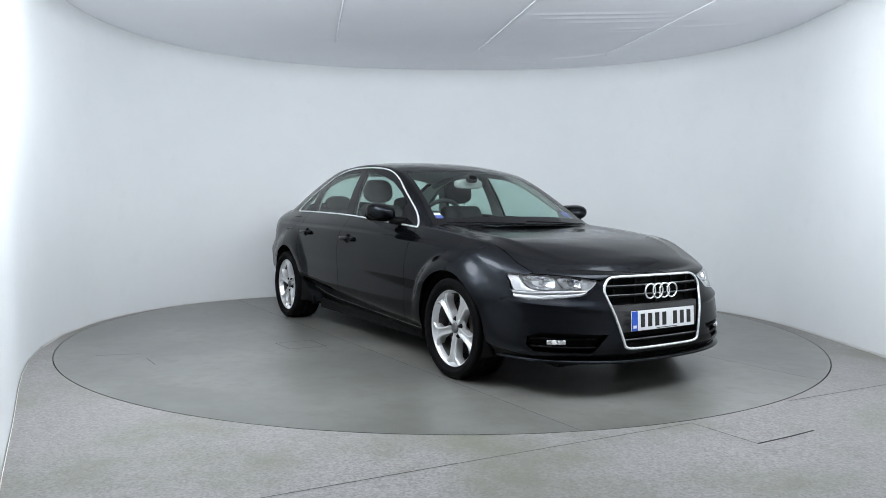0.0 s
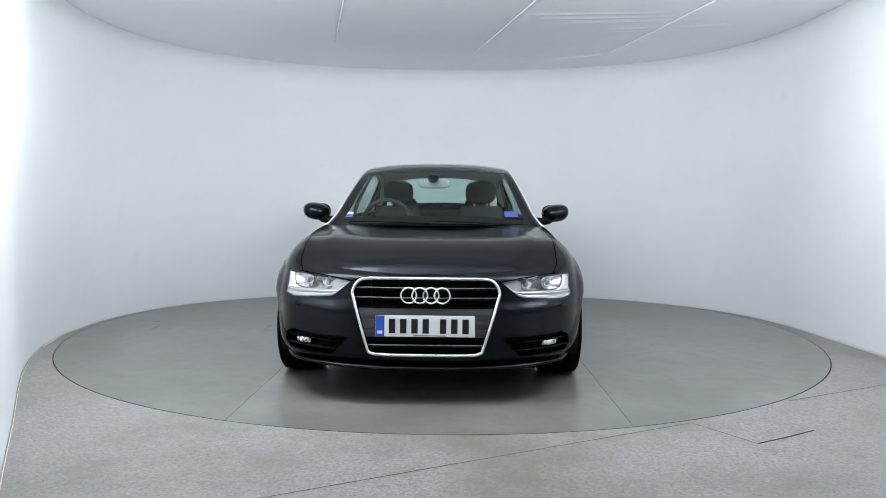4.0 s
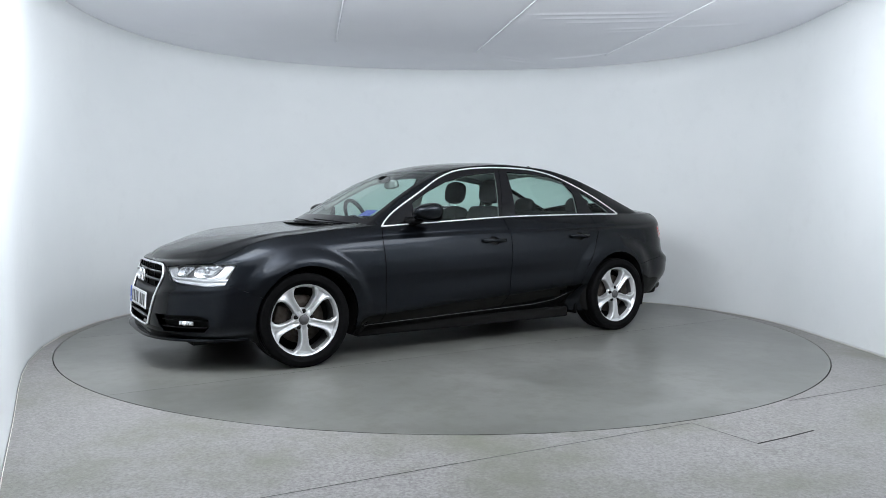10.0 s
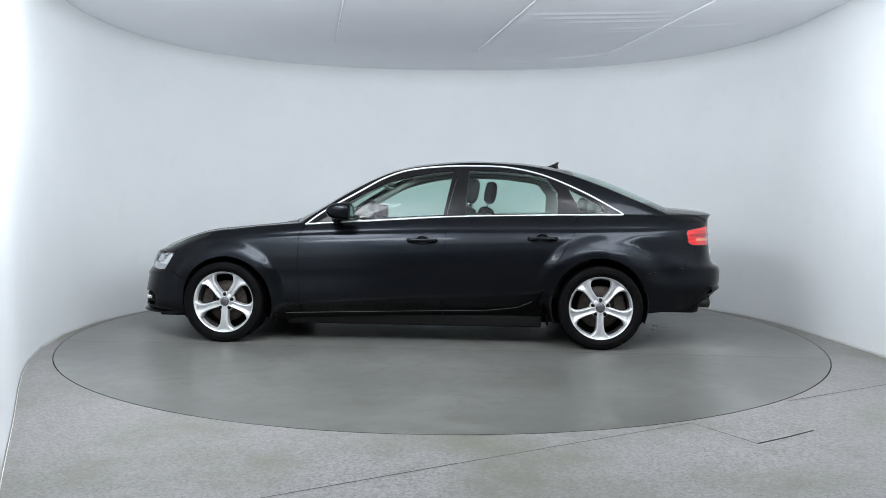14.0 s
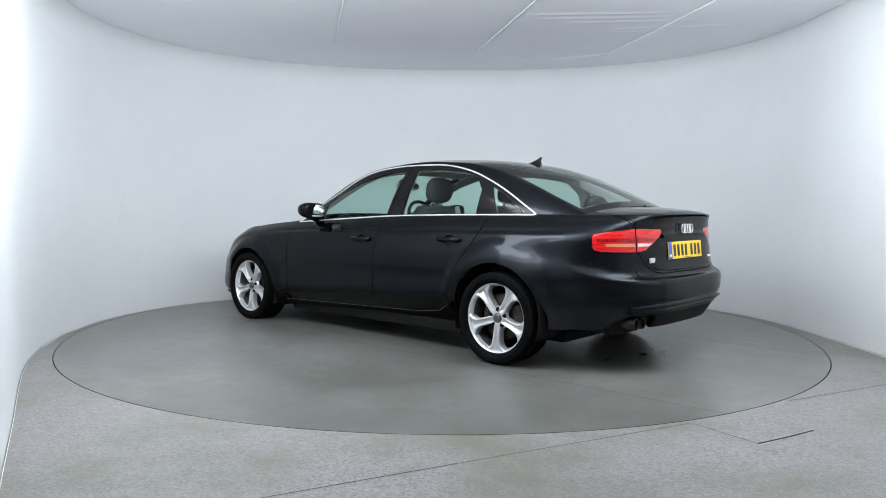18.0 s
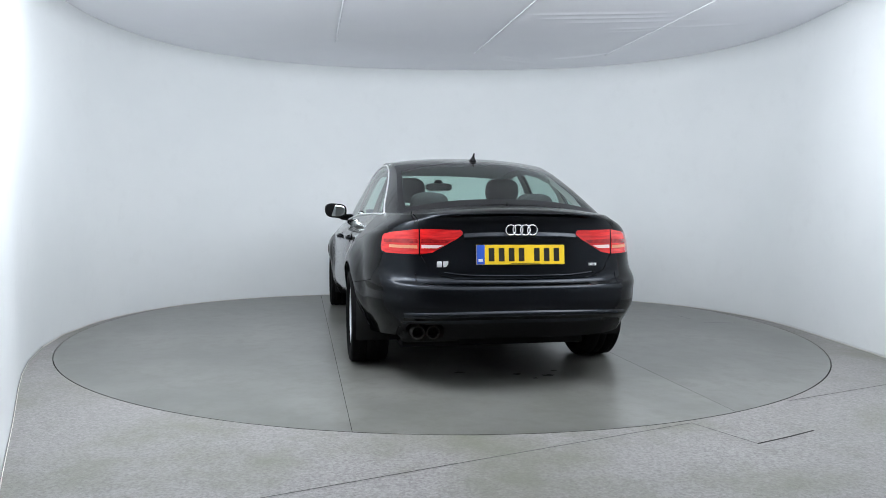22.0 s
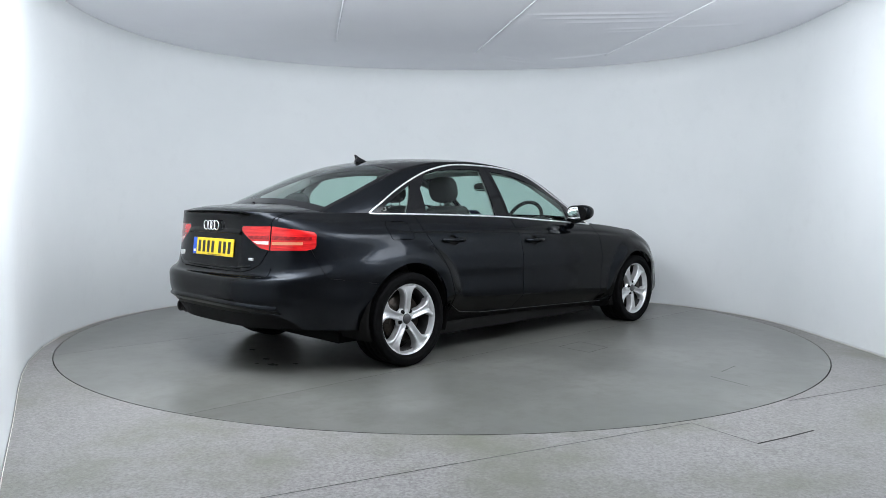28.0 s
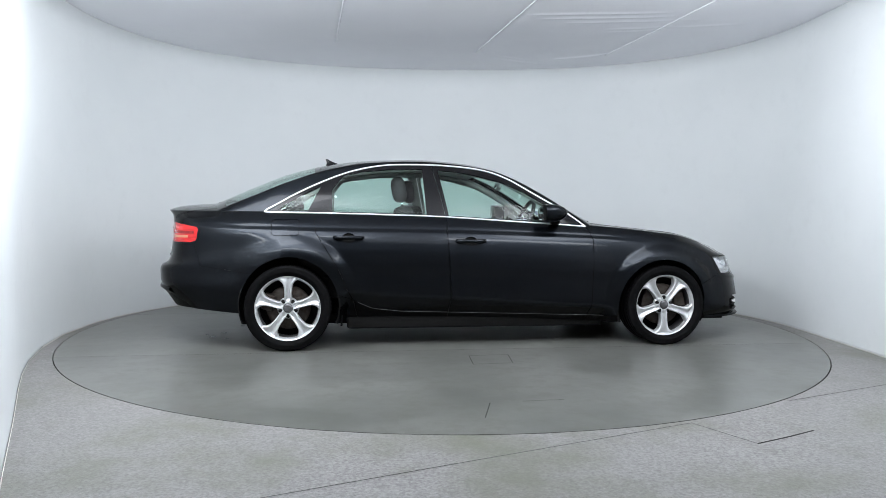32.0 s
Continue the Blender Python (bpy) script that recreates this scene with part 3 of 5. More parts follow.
# openings and lamps
for cx, cz in ARCHES:
    drop(body, cut_out(body, [(cx + ARCH_R * math.cos(w), cz + ARCH_R * math.sin(w)) for w in (2 * math.pi * i / 44 for i in range(44))], (0, 2), SIDE))
GRILLE = [(0.0, 0.650), (0.322, 0.648), (0.362, 0.634), (0.388, 0.596), (0.390, 0.572), (0.300, 0.284), (0.272, 0.261), (0.0, 0.256)]
drop(body, cut_out(body, [(-0.05, 0.650)] + GRILLE[1:-1] + [(-0.05, 0.256)], (1, 2), FRONT))
LAMP = [(0.808, 0.666), (0.78, 0.668), (0.62, 0.661), (0.50, 0.648), (0.403, 0.632), (0.420, 0.618), (0.470, 0.575), (0.500, 0.556), (0.535, 0.546), (0.60, 0.541), (0.66, 0.537), (0.72, 0.531), (0.76, 0.532), (0.812, 0.540)]
headlight = lift(body, cut_out(body, LAMP, (1, 2), FRONT))
FOG = [(0.40, 0.345), (0.74, 0.360), (0.785, 0.335), (0.79, 0.29), (0.765, 0.256), (0.50, 0.246)]
fog = lift(body, cut_out(body, FOG, (1, 2), FRONT))
tail_in = lift(body, cut_out(body, [(0.334, 0.893), (0.345, 0.904), (0.567, 0.908), (0.567, 0.766), (0.500, 0.778), (0.365, 0.855), (0.336, 0.878)], (1, 2), REAR))
tail_out = lift(body, cut_out(body, [(0.575, 0.766), (0.742, 0.768), (0.764, 0.779), (0.766, 0.800), (0.759, 0.858), (0.748, 0.876), (0.70, 0.890), (0.575, 0.908)], (1, 2), REAR))

# gaps between the panels
GW = 0.0055
DOOR_F = [(0.20, 0.830), (0.30, 0.836), (0.80, 0.846), (0.865, 0.826), (0.93, 0.79)]          # height, x
DOOR_B = [(0.20, -0.235), (0.367, -0.229), (0.835, -0.257), (1.0, -0.25)]
DOOR_R = [(0.20, -0.90), (0.34, -0.93), (0.427, -0.975), (0.596, -1.05), (0.841, -1.201), (0.94, -1.215), (1.0, -1.215)]
SILL = [(-1.05, 0.40), (-0.93, 0.352), (-0.882, 0.330), (-0.796, 0.288), (-0.579, 0.263), (0.2, 0.243), (1.1, 0.218)]   # x, height
BUMP_F = [(1.66, 0.44), (1.715, 0.47), (1.875, 0.540)]
BUMP_R = [(-2.065, 0.775), (-2.0, 0.605), (-1.66, 0.555)]
HOOD_Y = [(0.85, 0.735), (1.0, 0.738), (1.5, 0.748), (1.85, 0.735), (2.0, 0.69)]
NOSE = [(-0.05, 0.659), (0.33, 0.656), (0.397, 0.634), (0.50, 0.650), (0.62, 0.663), (0.72, 0.668), (0.78, 0.670), (0.9, 0.674)]
BOOT_Y = [(-0.05, 0.626), (0.38, 0.631), (0.45, 0.646), (0.515, 0.680), (0.567, 0.768)]
for name_, pts in (("f", DOOR_F), ("b", DOOR_B), ("r", DOOR_R)):
    groove(body, [(x, z) for z, x in pts], GW, (0, 2), SIDE)
groove(body, SILL, 0.003, (0, 2), SIDE)
groove(body, BUMP_F, 0.0032, (0, 2), SIDE)
groove(body, BUMP_R, 0.003, (0, 2), SIDE)
groove(body, [(x, y) for x, y in HOOD_Y], GW, (0, 1), TOP)
groove(body, NOSE[:6], GW, (1, 2), FRONT)
groove(body, BOOT_Y, GW, (1, 2), REAR)
groove(body, [(0.571, 0.76), (0.571, 0.93), (0.59, 1.0)], GW, (1, 2), REAR)
groove(body, [(-1.90, 0.565), (-2.10, 0.60), (-2.37, 0.588)], GW, (0, 1), TOP)


def kind_of(f):
    c = f.calc_center_median()
    x, y, z = c
    if x > 0.8 and z > line_at(NOSE, y) and y < line_at(HOOD_Y, x) and f.normal.z > 0.1:
        return "bonnet"
    if x > 2.07 and y < 0.1 and z > 0.655:
        return "bonnet"
    if 1.0 < x < 1.1 and z < 0.224:
        return "sill"
    if x > 1.66 and z < line_at(NOSE, y) and (z < 0.47 + (x - 1.715) * 0.4375 or y < 0.72):
        return "front_bumper"
    if x > line_at(DOOR_F, z):
        return "front_wing" if z > line_at(SILL, x) or x > 1.05 else "sill"
    if x > -0.95 and z < line_at(SILL, x):
        return "sill"
    if x > line_at(DOOR_B, z):
        return "front_door"
    if x > line_at(DOOR_R, z):
        return "rear_door"
    if x < -1.88 and ((f.normal.z > 0.6 and y < line_at([(-2.4, 0.588), (-2.10, 0.60), (-1.9, 0.565)], x))
                      or (f.normal.z <= 0.6 and f.normal.x < -0.1 and z > 0.626 and y < line_at([(0.624, 0.36), (0.631, 0.38), (0.646, 0.45), (0.680, 0.515), (0.768, 0.569), (0.93, 0.571), (1.0, 0.59)], z))):
        return "boot_lid"
    if x < -1.66 and (z < line_at([(-2.5, 0.775), (-2.065, 0.775), (-2.0, 0.605), (-1.66, 0.555)], x)):
        return "rear_bumper"
    return "rear_wing"


kinds = {}
for f in list(body.faces):
    kinds.setdefault(kind_of(f), []).append(f)
sheets = {k: lift(body, fs, False) for k, fs in kinds.items()}
body.free()
for k in ("bonnet", "front_bumper", "boot_lid"):
    panel(k, sheets[k], PAINT, car, "B", 0.012, "", OFF)
NOTCH = [(0.435, 0.15), (0.640, 0.15), (0.638, 0.352), (0.618, 0.374), (0.458, 0.374), (0.437, 0.352)]
whole = regrow(sheets["rear_bumper"])
skirt = lift(whole, cut_out(whole, [(-0.05, 0.10), (0.70, 0.10), (0.68, 0.34), (0.63, 0.386), (-0.05, 0.386)], (1, 2), lambda f: f.calc_center_median().x < -1.9))
panel("rear_bumper", lift(whole, list(whole.faces)), PAINT, car, "B", 0.012, "", OFF)
whole.free()
notched = regrow(skirt)
drop(notched, cut_out(notched, NOTCH, (1, 2), ANY))
panel("bumper_skirt", moved(lift(notched, list(notched.faces)), 0.003), BLACK, car, "B", 0.03, "black plastic lower bumper skirt", OFF, moved(skirt, 0.003))
notched.free()
doors = {}
HANDLES = {"front_door": (0.020, -0.192, 0.787), "rear_door": (-0.866, -1.073, 0.809)}
cups = {}
for k, (x0, x1, z0) in HANDLES.items():
    sheet_bm = regrow(sheets[k])
    oval = [((x0 + x1) / 2 + 0.050 * math.cos(w), z0 - 0.003 + 0.034 * math.sin(w)) for w in (2 * math.pi * i / 20 for i in range(20))]
    cups[k] = lift(sheet_bm, cut_out(sheet_bm, oval, (0, 2), ANY))
    sheets[k] = lift(sheet_bm, list(sheet_bm.faces))
    sheet_bm.free()
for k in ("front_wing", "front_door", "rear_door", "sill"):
    # the painted sill takes the black material for the shade it lies in
    doors[k] = pair(k, moved(sheets[k], -0.007) if k == "sill" else sheets[k], BLACK if k == "sill" else PAINT, car, 0.012, "painted sill blackened for the shade it lies in" if k == "sill" else "")
panel("rear_wing", sheets["rear_wing"], PAINT, car, "L", 0.012, "", OFF)
flap = regrow(sheets["rear_wing"])


def round_rect(x0, z0, x1, z1, r, n=5):
    pts = []
    for cx, cz, a in ((x1 - r, z1 - r, 0), (x0 + r, z1 - r, 90), (x0 + r, z0 + r, 180), (x1 - r, z0 + r, 270)):
        for i in range(n):
            w = radians(a + 90 * i / (n - 1))
            pts.append((cx + r * math.cos(w), cz + r * math.sin(w)))
    return pts


ring = round_rect(-1.515, 0.818, -1.318, 0.936, 0.025)
lid = cut_out(flap, ring, (0, 2), SIDE)
lid_sheet = lift(flap, lid)
wing_r = panel("rear_wing", lift(flap, list(flap.faces)), PAINT, car, "R", 0.012, "", OFF)
flap.free()
small = regrow(lid_sheet)
keepers = cut_out(small, round_rect(-1.511, 0.822, -1.322, 0.932, 0.022), (0, 2), ANY)
panel("fuel_flap", lift(small, keepers), PAINT, wing_r, "R", 0.008)
small.free()

# ---------------------------------------------------------------- cabin: glass, frames, roof
DLO = [(0.770, 0.915), (0.66, 1.000), (0.427, 1.140), (0.242, 1.246), (0.056, 1.310), (-0.195, 1.340), (-0.448, 1.347), (-0.703, 1.338),
       (-0.929, 1.294), (-1.125, 1.223), (-1.323, 1.130), (-1.47, 1.044), (-1.535, 0.990), (-1.53, 0.90), (0.78, 0.90)]
side_faces = cut_out(cabin, DLO, (0, 2), SIDE)
surround = regrow(lift(cabin, side_faces))
PANES = {
    "front_window": [(0.52, 1.060), (0.362, 1.150), (0.193, 1.224), (-0.02, 1.277), (-0.15, 1.300), (-0.300, 1.312), (-0.228, 0.95), (0.53, 0.925)],
    "rear_window": [(-0.418, 1.318), (-0.643, 1.314), (-0.863, 1.295), (-1.005, 1.262), (-1.090, 1.155), (-1.088, 0.975), (-0.395, 0.96)],
    "quarter_window": [(-1.160, 1.188), (-1.283, 1.124), (-1.435, 1.036), (-1.480, 1.000), (-1.263, 0.992), (-1.222, 1.073)],
}
groove(surround, [(-0.25, 0.9), (-0.262, 1.0), (-0.35, 1.36)], 0.005, (0, 2), ANY)
for k, poly in PANES.items():
    for ob in pair(k, lift(surround, cut_out(surround, poly, (0, 2), ANY)), GLASS, car, 0, "green-tinted side window glass"):
        ob.visible_shadow = False
frame_sheet = lift(surround, list(surround.faces))
pair("window_frame", frame_sheet, GLOSSY, car, 0.012, "gloss black window frame")
pair("frame_lining", inside_out(moved(frame_sheet, 0.022)), PILLAR, car, 0, "grey pillar lining, darkened for the headlining's shadow")
surround.free()

tv, ts = cabin.faces.layers.float["across"], cabin.faces.layers.float["along"]
sorts = {"windscreen": [], "windscreen_border": [], "rear_screen": [], "rear_screen_border": [], "roof": [], "lining": []}
for f in list(cabin.faces):
    v, s = f[tv], f[ts]
    if v < 0.95 and s < 3.95:
        sorts["windscreen" if (v < 0.90 and 0.4 < s < 3.7) else "windscreen_border"].append(f)
    elif v < 0.999 and s > 8.15:
        sorts["rear_screen" if (v < 0.955 and 8.3 < s < 10.72) else "rear_screen_border"].append(f)
    else:
        sorts["roof"].append(f)
        if v < 1.0 or (v < 1.6 and 1.0 < s < 9.8):
            sorts["lining"].append(f)
cab = {k: lift(cabin, fs, False) for k, fs in sorts.items()}
cabin.free()
panel("roof", cab["roof"], PAINT, car, "B", 0.012, "", OFF)
panel("headlining", inside_out(moved(cab["lining"], 0.03)), LINING, car, "B", 0, "light grey cloth headlining", OFF)
for k in ("windscreen", "rear_screen"):
    ob = panel(k, cab[k], GLASS, car, "B", 0, "green-tinted curved screen glass", OFF)
    ob.visible_shadow = False
    panel(k + "_border", cab[k + "_border"], GLOSSY, ob, "B", 0.008, "black screen border")


# ---------------------------------------------------------------- wheels
def spoke(bm, angle):
    """One broad spoke with two ribs and a dished middle, flared towards the rim."""
    ca, sa = math.cos(angle), math.sin(angle)
    rows = []
    rs = [0.034, 0.05, 0.07, 0.095, 0.12, 0.145, 0.17, 0.19, 0.204, 0.214, 0.221]
    for r in rs:
        w = keyed([(0.034, 0.021), (0.055, 0.0265), (0.09, 0.0250), (0.13, 0.0265), (0.17, 0.034), (0.20, 0.052), (0.221, 0.082)], r)
        y0 = keyed([(0.034, 0.074), (0.10, 0.088), (0.18, 0.094), (0.221, 0.092)], r)
        row = []
        dish = 0.021 * min(1.0, (r - 0.03) / 0.05)
        for u, d in ((-1, -0.055), (-1, -0.010), (-0.90, -0.001), (-0.60, 0.0), (-0.42, -dish * 0.8), (0, -dish), (0.42, -dish * 0.8), (0.60, 0.0), (0.90, -0.001), (1, -0.010), (1, -0.055)):
            q = u * w
            k = math.sqrt(max(r * r - q * q, 1e-6)) if r > 0.18 else r
            row.append((k * ca - q * sa, y0 + d, k * sa + q * ca))
        rows.append(row)
    grid(bm, rows)
    return bm


RIM = 0.972                                                          # scale of the rim across


def make_wheel(at, flip, phase):
    """A wheel whose outer face looks along +y."""
    bm = bmesh.new()
    lathe(bm, [(r * RIM, a) for r, a in ((0.217, 0.062), (0.221, 0.074), (0.226, 0.088), (0.231, 0.097), (0.238, 0.101), (0.243, 0.099), (0.244, 0.088), (0.238, 0.084))], 96)
    wheel = part("wheel", bm, ALLOY, car, "silver five-spoke alloy wheel with low-profile tyre")
    wheel.location = (CAR_X + at[0], CAR_Y + at[1], at[2])
    wheel.rotation_euler = (0, 0, math.pi if flip else 0)
    R = at[2] - 0.001
    bm = bmesh.new()
    lathe(bm, [(0.225, -0.100), (0.235, -0.112), (0.268, -0.121), (0.290, -0.118), (0.303, -0.106), (R - 0.004, -0.090), (R, -0.06), (R, -0.03), (R - 0.007, -0.028), (R - 0.007, -0.021), (R, -0.019),
               (R, 0.019), (R - 0.007, 0.021), (R - 0.007, 0.028), (R, 0.030), (R, 0.06), (R - 0.004, 0.090), (0.303, 0.106), (0.297, 0.111), (0.290, 0.1175), (0.286, 0.1175), (0.268, 0.122), (0.254, 0.1205), (0.251, 0.117), (0.241, 0.113), (0.235, 0.108), (0.229, 0.098)], 112)
    part("tyre", bm, RUBBER, wheel, "black low-profile tyre")
    bm = bmesh.new()
    lathe(bm, [(r * RIM, a) for r, a in ((0.236, -0.10), (0.224, -0.085), (0.214, -0.02), (0.213, 0.045), (0.217, 0.062))], 72)
    part("barrel", bm, BARREL, wheel, "dull grey inner rim barrel")
    bm = bmesh.new()
    for i in range(64):                                             # shoulder blocks of the tread
        w = 2 * math.pi * i / 64
        for s in (-1, 1):
            c = bmesh.ops.create_cube(bm, size=1.0)
            m = Matrix.Rotation(-w, 4, "Y") @ Matrix.Translation((R - 0.009, s * 0.083, 0)) @ Matrix.Rotation(s * radians(24), 4, "Z") @ Matrix.Diagonal((0.008, 0.036, 0.019, 1))
            bmesh.ops.transform(bm, matrix=m, verts=c["verts"])
    tagged(part("tread", bm, RUBBER, wheel, "tread blocks", smooth=False), kind="stuff")
    bm = bmesh.new()
    for i in range(5):
        spoke(bm, radians(phase + 72 * i))
    bmesh.ops.recalc_face_normals(bm, faces=bm.faces)
    if sum(f.normal.y for f in bm.faces) < 0:
        bmesh.ops.reverse_faces(bm, faces=bm.faces)
    part("spokes", bm, ALLOY, wheel, "five ribbed silver spokes")
    bm = bmesh.new()
    lathe(bm, [(0.078, 0.045), (0.074, 0.060), (0.062, 0.070), (0.040, 0.074), (0.034, 0.074)], 40)
    part("hub", bm, ALLOY, wheel)
    bm = bmesh.new()
    lathe(bm, [(0.032, 0.06), (0.032, 0.080), (0.029, 0.084), (0.018, 0.087), (0.0, 0.0875)], 32)
    part("centre_cap", bm, CAPGREY, wheel, "grey centre cap")
    for i in range(5):
        w = radians(phase + 36 + 72 * i)
        bm = bmesh.new()
        lathe(bm, [(0.0145, 0.062), (0.0145, 0.070), (0.009, 0.0705), (0.008, 0.080), (0.0, 0.081)], 14)
        part("bolt", bm, MATT, wheel, at=(0.056 * math.cos(w), 0.004, 0.056 * math.sin(w)))
    bm = bmesh.new()
    lathe(bm, [(0.07, 0.02), (0.155, 0.02), (0.157, 0.016), (0.157, 0.0), (0.155, -0.004), (0.07, -0.004)], 56)
    part("brake_disc", bm, STEEL, wheel, "worn steel brake disc")
    bm = bmesh.new()
    box(bm, (-0.06, -0.03, 0.10), (0.06, 0.042, 0.185), 0.015)
    bmesh.ops.rotate(bm, cent=(0, 0, 0), matrix=Matrix.Rotation(radians(75 if (at[0] > 0) == (not flip) else -75), 3, "Y"), verts=bm.verts)
    part("brake_caliper", bm, STEEL, wheel)
    bm = bmesh.new()
    lathe(bm, [(0.0, -0.05), (0.205, -0.05), (0.212, -0.02), (0.213, 0.03)], 40)
    part("backing", bm, MATT, wheel)
    return wheel


for x, y, z, ph_l, ph_r in ((1.418, 0.794, 0.303, -90, -90), (-1.396, 0.788, 0.306, -90, 90)):
    make_wheel((x, y, z), False, ph_l)
    make_wheel((x, -y, z), True, ph_r)

# wheel housings and floor of the body
for cx, cz in ARCHES:
    for s in (1, -1):
        bm = bmesh.new()
        rows = []
        for yy, rr in ((0.885, 0.347), (0.86, 0.358), (0.55, 0.358), (0.545, 0.0)):
            rows.append([(cx + rr * math.cos(w), s * yy, cz + rr * math.sin(w)) for w in (radians(-22 + 224 * i / 40) for i in range(41))])
        grid(bm, rows)
        part("wheel_housing", bm, MATT, car, "matt black wheel housing", at=OFF)
bm = bmesh.new()
box(bm, (-1.75, -0.60, 0.150), (2.05, 0.60, 0.22), 0.01)
box(bm, (-2.12, -0.56, 0.32), (-1.70, 0.56, 0.36), 0.01)
# extra low box, added to darken the gap below the sills
box(bm, (-0.98, -0.735, 0.128), (0.98, 0.735, 0.215), 0.02)
part("underbody", bm, MATT, car, "black underbody", at=OFF)
bm = bmesh.new()
tube(bm, [(-1.2, 0.30, 0.19), (-1.75, 0.42, 0.24), (-2.0, 0.52, 0.30)], 0.028, 10)
box(bm, (-2.16, 0.30, 0.25), (-1.86, 0.66, 0.36), 0.04)
part("silencer", bm, MATT, car, "dark exhaust silencer", at=OFF)
for yy in (0.578, 0.492):
    bm = bmesh.new()
    lathe(bm, [(0.031, -2.08), (0.031, -2.238), (0.034, -2.248), (0.0385, -2.243), (0.0385, -2.08)], 28, "X")
    part("tailpipe", bm, TIP, car, "dark steel tailpipe", at=(CAR_X, CAR_Y + yy, 0.325))
for s in (1, -1):
    for x0 in (-1.02, 1.02):
        bm = bmesh.new()
        box(bm, (x0 - 0.008, s * 0.72 - 0.07, 0.158), (x0 + 0.008, s * 0.72 + 0.07, 0.24), 0.005)
        part("mud_flap", bm, BLACK, car, "black rubber wheel deflector", at=OFF)


# ---------------------------------------------------------------- front
def both(make, name, mat, label="", parent=car, smooth=True):
    """The same part on the left and, mirrored, on the right."""
    made = []
    for s in (1, -1):
        bm = bmesh.new()
        make(bm, s)
        if s < 0:
            bmesh.ops.reverse_faces(bm, faces=bm.faces)
        made.append(part(name, bm, mat, parent, label, smooth, at=OFF if parent is car else (0, 0, 0)))
    return made


def nose_x(y, z):
    """The front's surface at a height and half width, also across the openings."""
    rows = sorted(ROWS, key=lambda r: r.keys[0][1])
    xs = []
    for r in rows:
        w = min(1.0, abs(y) / r.width[0])
        xs.append((r.keys[0][1], XF + (r.front - XF) * (1 - w ** r.p) ** (1 / r.p)))
    return keyed(xs, z)


PLATEGREY = material("grey_grille_plastic", (0.030, 0.031, 0.032), 0.5)
BAREDGE = material("dull_silver", (0.20, 0.205, 0.21), 0.35, 0.7)
outline = [(q.x, q.y) for q in smooth_path([(y, z, 0) for y, z in (
    (0.20, 0.651), (0.31, 0.649), (0.352, 0.639), (0.379, 0.612), (0.390, 0.576), (0.382, 0.54), (0.304, 0.293), (0.290, 0.270), (0.255, 0.260), (0.15, 0.257),
    (-0.15, 0.257), (-0.255, 0.260), (-0.290, 0.270), (-0.304, 0.293), (-0.382, 0.54), (-0.390, 0.576), (-0.379, 0.612), (-0.352, 0.639), (-0.31, 0.649), (-0.20, 0.651))], 5, True)]
bm = bmesh.new()
tube(bm, [(nose_x(y, z) + 0.004, y, z) for y, z in outline], 0.0085, 8, True, 1.0, (1, 0, 0))
grille = part("grille", bm, BRIGHT, car, "chrome framed trapezoid front grille with dark bars", at=OFF)
bm = bmesh.new()
grid(bm, [[(nose_x(y, z) - 0.05, y, z) for y in (-0.39, -0.2, 0, 0.2, 0.39)] for z in (0.25, 0.4, 0.55, 0.655)])
part("grille_backing", bm, MATT, grille, "black grille backing")


def grille_half(z):
    return line_at([(0.25, 0.27), (0.28, 0.297), (0.56, 0.384), (0.59, 0.386), (0.62, 0.372), (0.65, 0.33)], z)


def grille_bar(z, thick, edge):
    """A broad gloss bar with a dull silver upper edge."""
    w = grille_half(z) - 0.006
    ys = [-w + 2 * w * i / 12 for i in range(13)]
    bm = bmesh.new()
    rows = []
    for dx, dz in ((-0.045, thick), (-0.004, thick * 0.9), (0.0, 0.0), (-0.004, -thick * 0.9), (-0.045, -thick)):
        rows.append([(nose_x(y, z) - 0.008 + dx, y, z + dz) for y in ys])
    grid(bm, rows)
    bar = part("grille_bar", bm, GLOSSY, grille, "gloss black grille bar")
    bm = bmesh.new()
    tube(bm, [(nose_x(y, z) - 0.007, y, z + thick * 0.6) for y in ys], edge, 6)
    part("bar_edge", bm, BAREDGE, bar, "dull silver bar edge")


for z in (0.596, 0.545, 0.302):
    grille_bar(z, 0.010, 0.0034)
# the flat grey panel that carries the plate, in three boards with fine joints
for z0, z1 in ((0.4395, 0.492), (0.3905, 0.4375), (0.347, 0.3885)):
    bm = bmesh.new()
    rows = []
    for z, back in ((z1, 0.045), (z1, 0.012), ((z0 + z1) / 2, 0.010), (z0, 0.012), (z0, 0.045)):
        w = grille_half(z) - 0.008
        rows.append([(nose_x(y, z) - back, y, z) for y in (w * i / 8 for i in range(-8, 9))])
    grid(bm, rows)
    part("plate_board", bm, PLATEGREY, grille, "flat dark grey grille board", smooth=False)
for y in (-0.30, -0.15, 0.0, 0.15, 0.30):
    bm = bmesh.new()
    box(bm, (2.186 - abs(y) * 0.12, y - 0.007, 0.500), (2.196 - abs(y) * 0.12, y + 0.007, 0.645))
    part("grille_strut", bm, BLACK, grille, smooth=False)


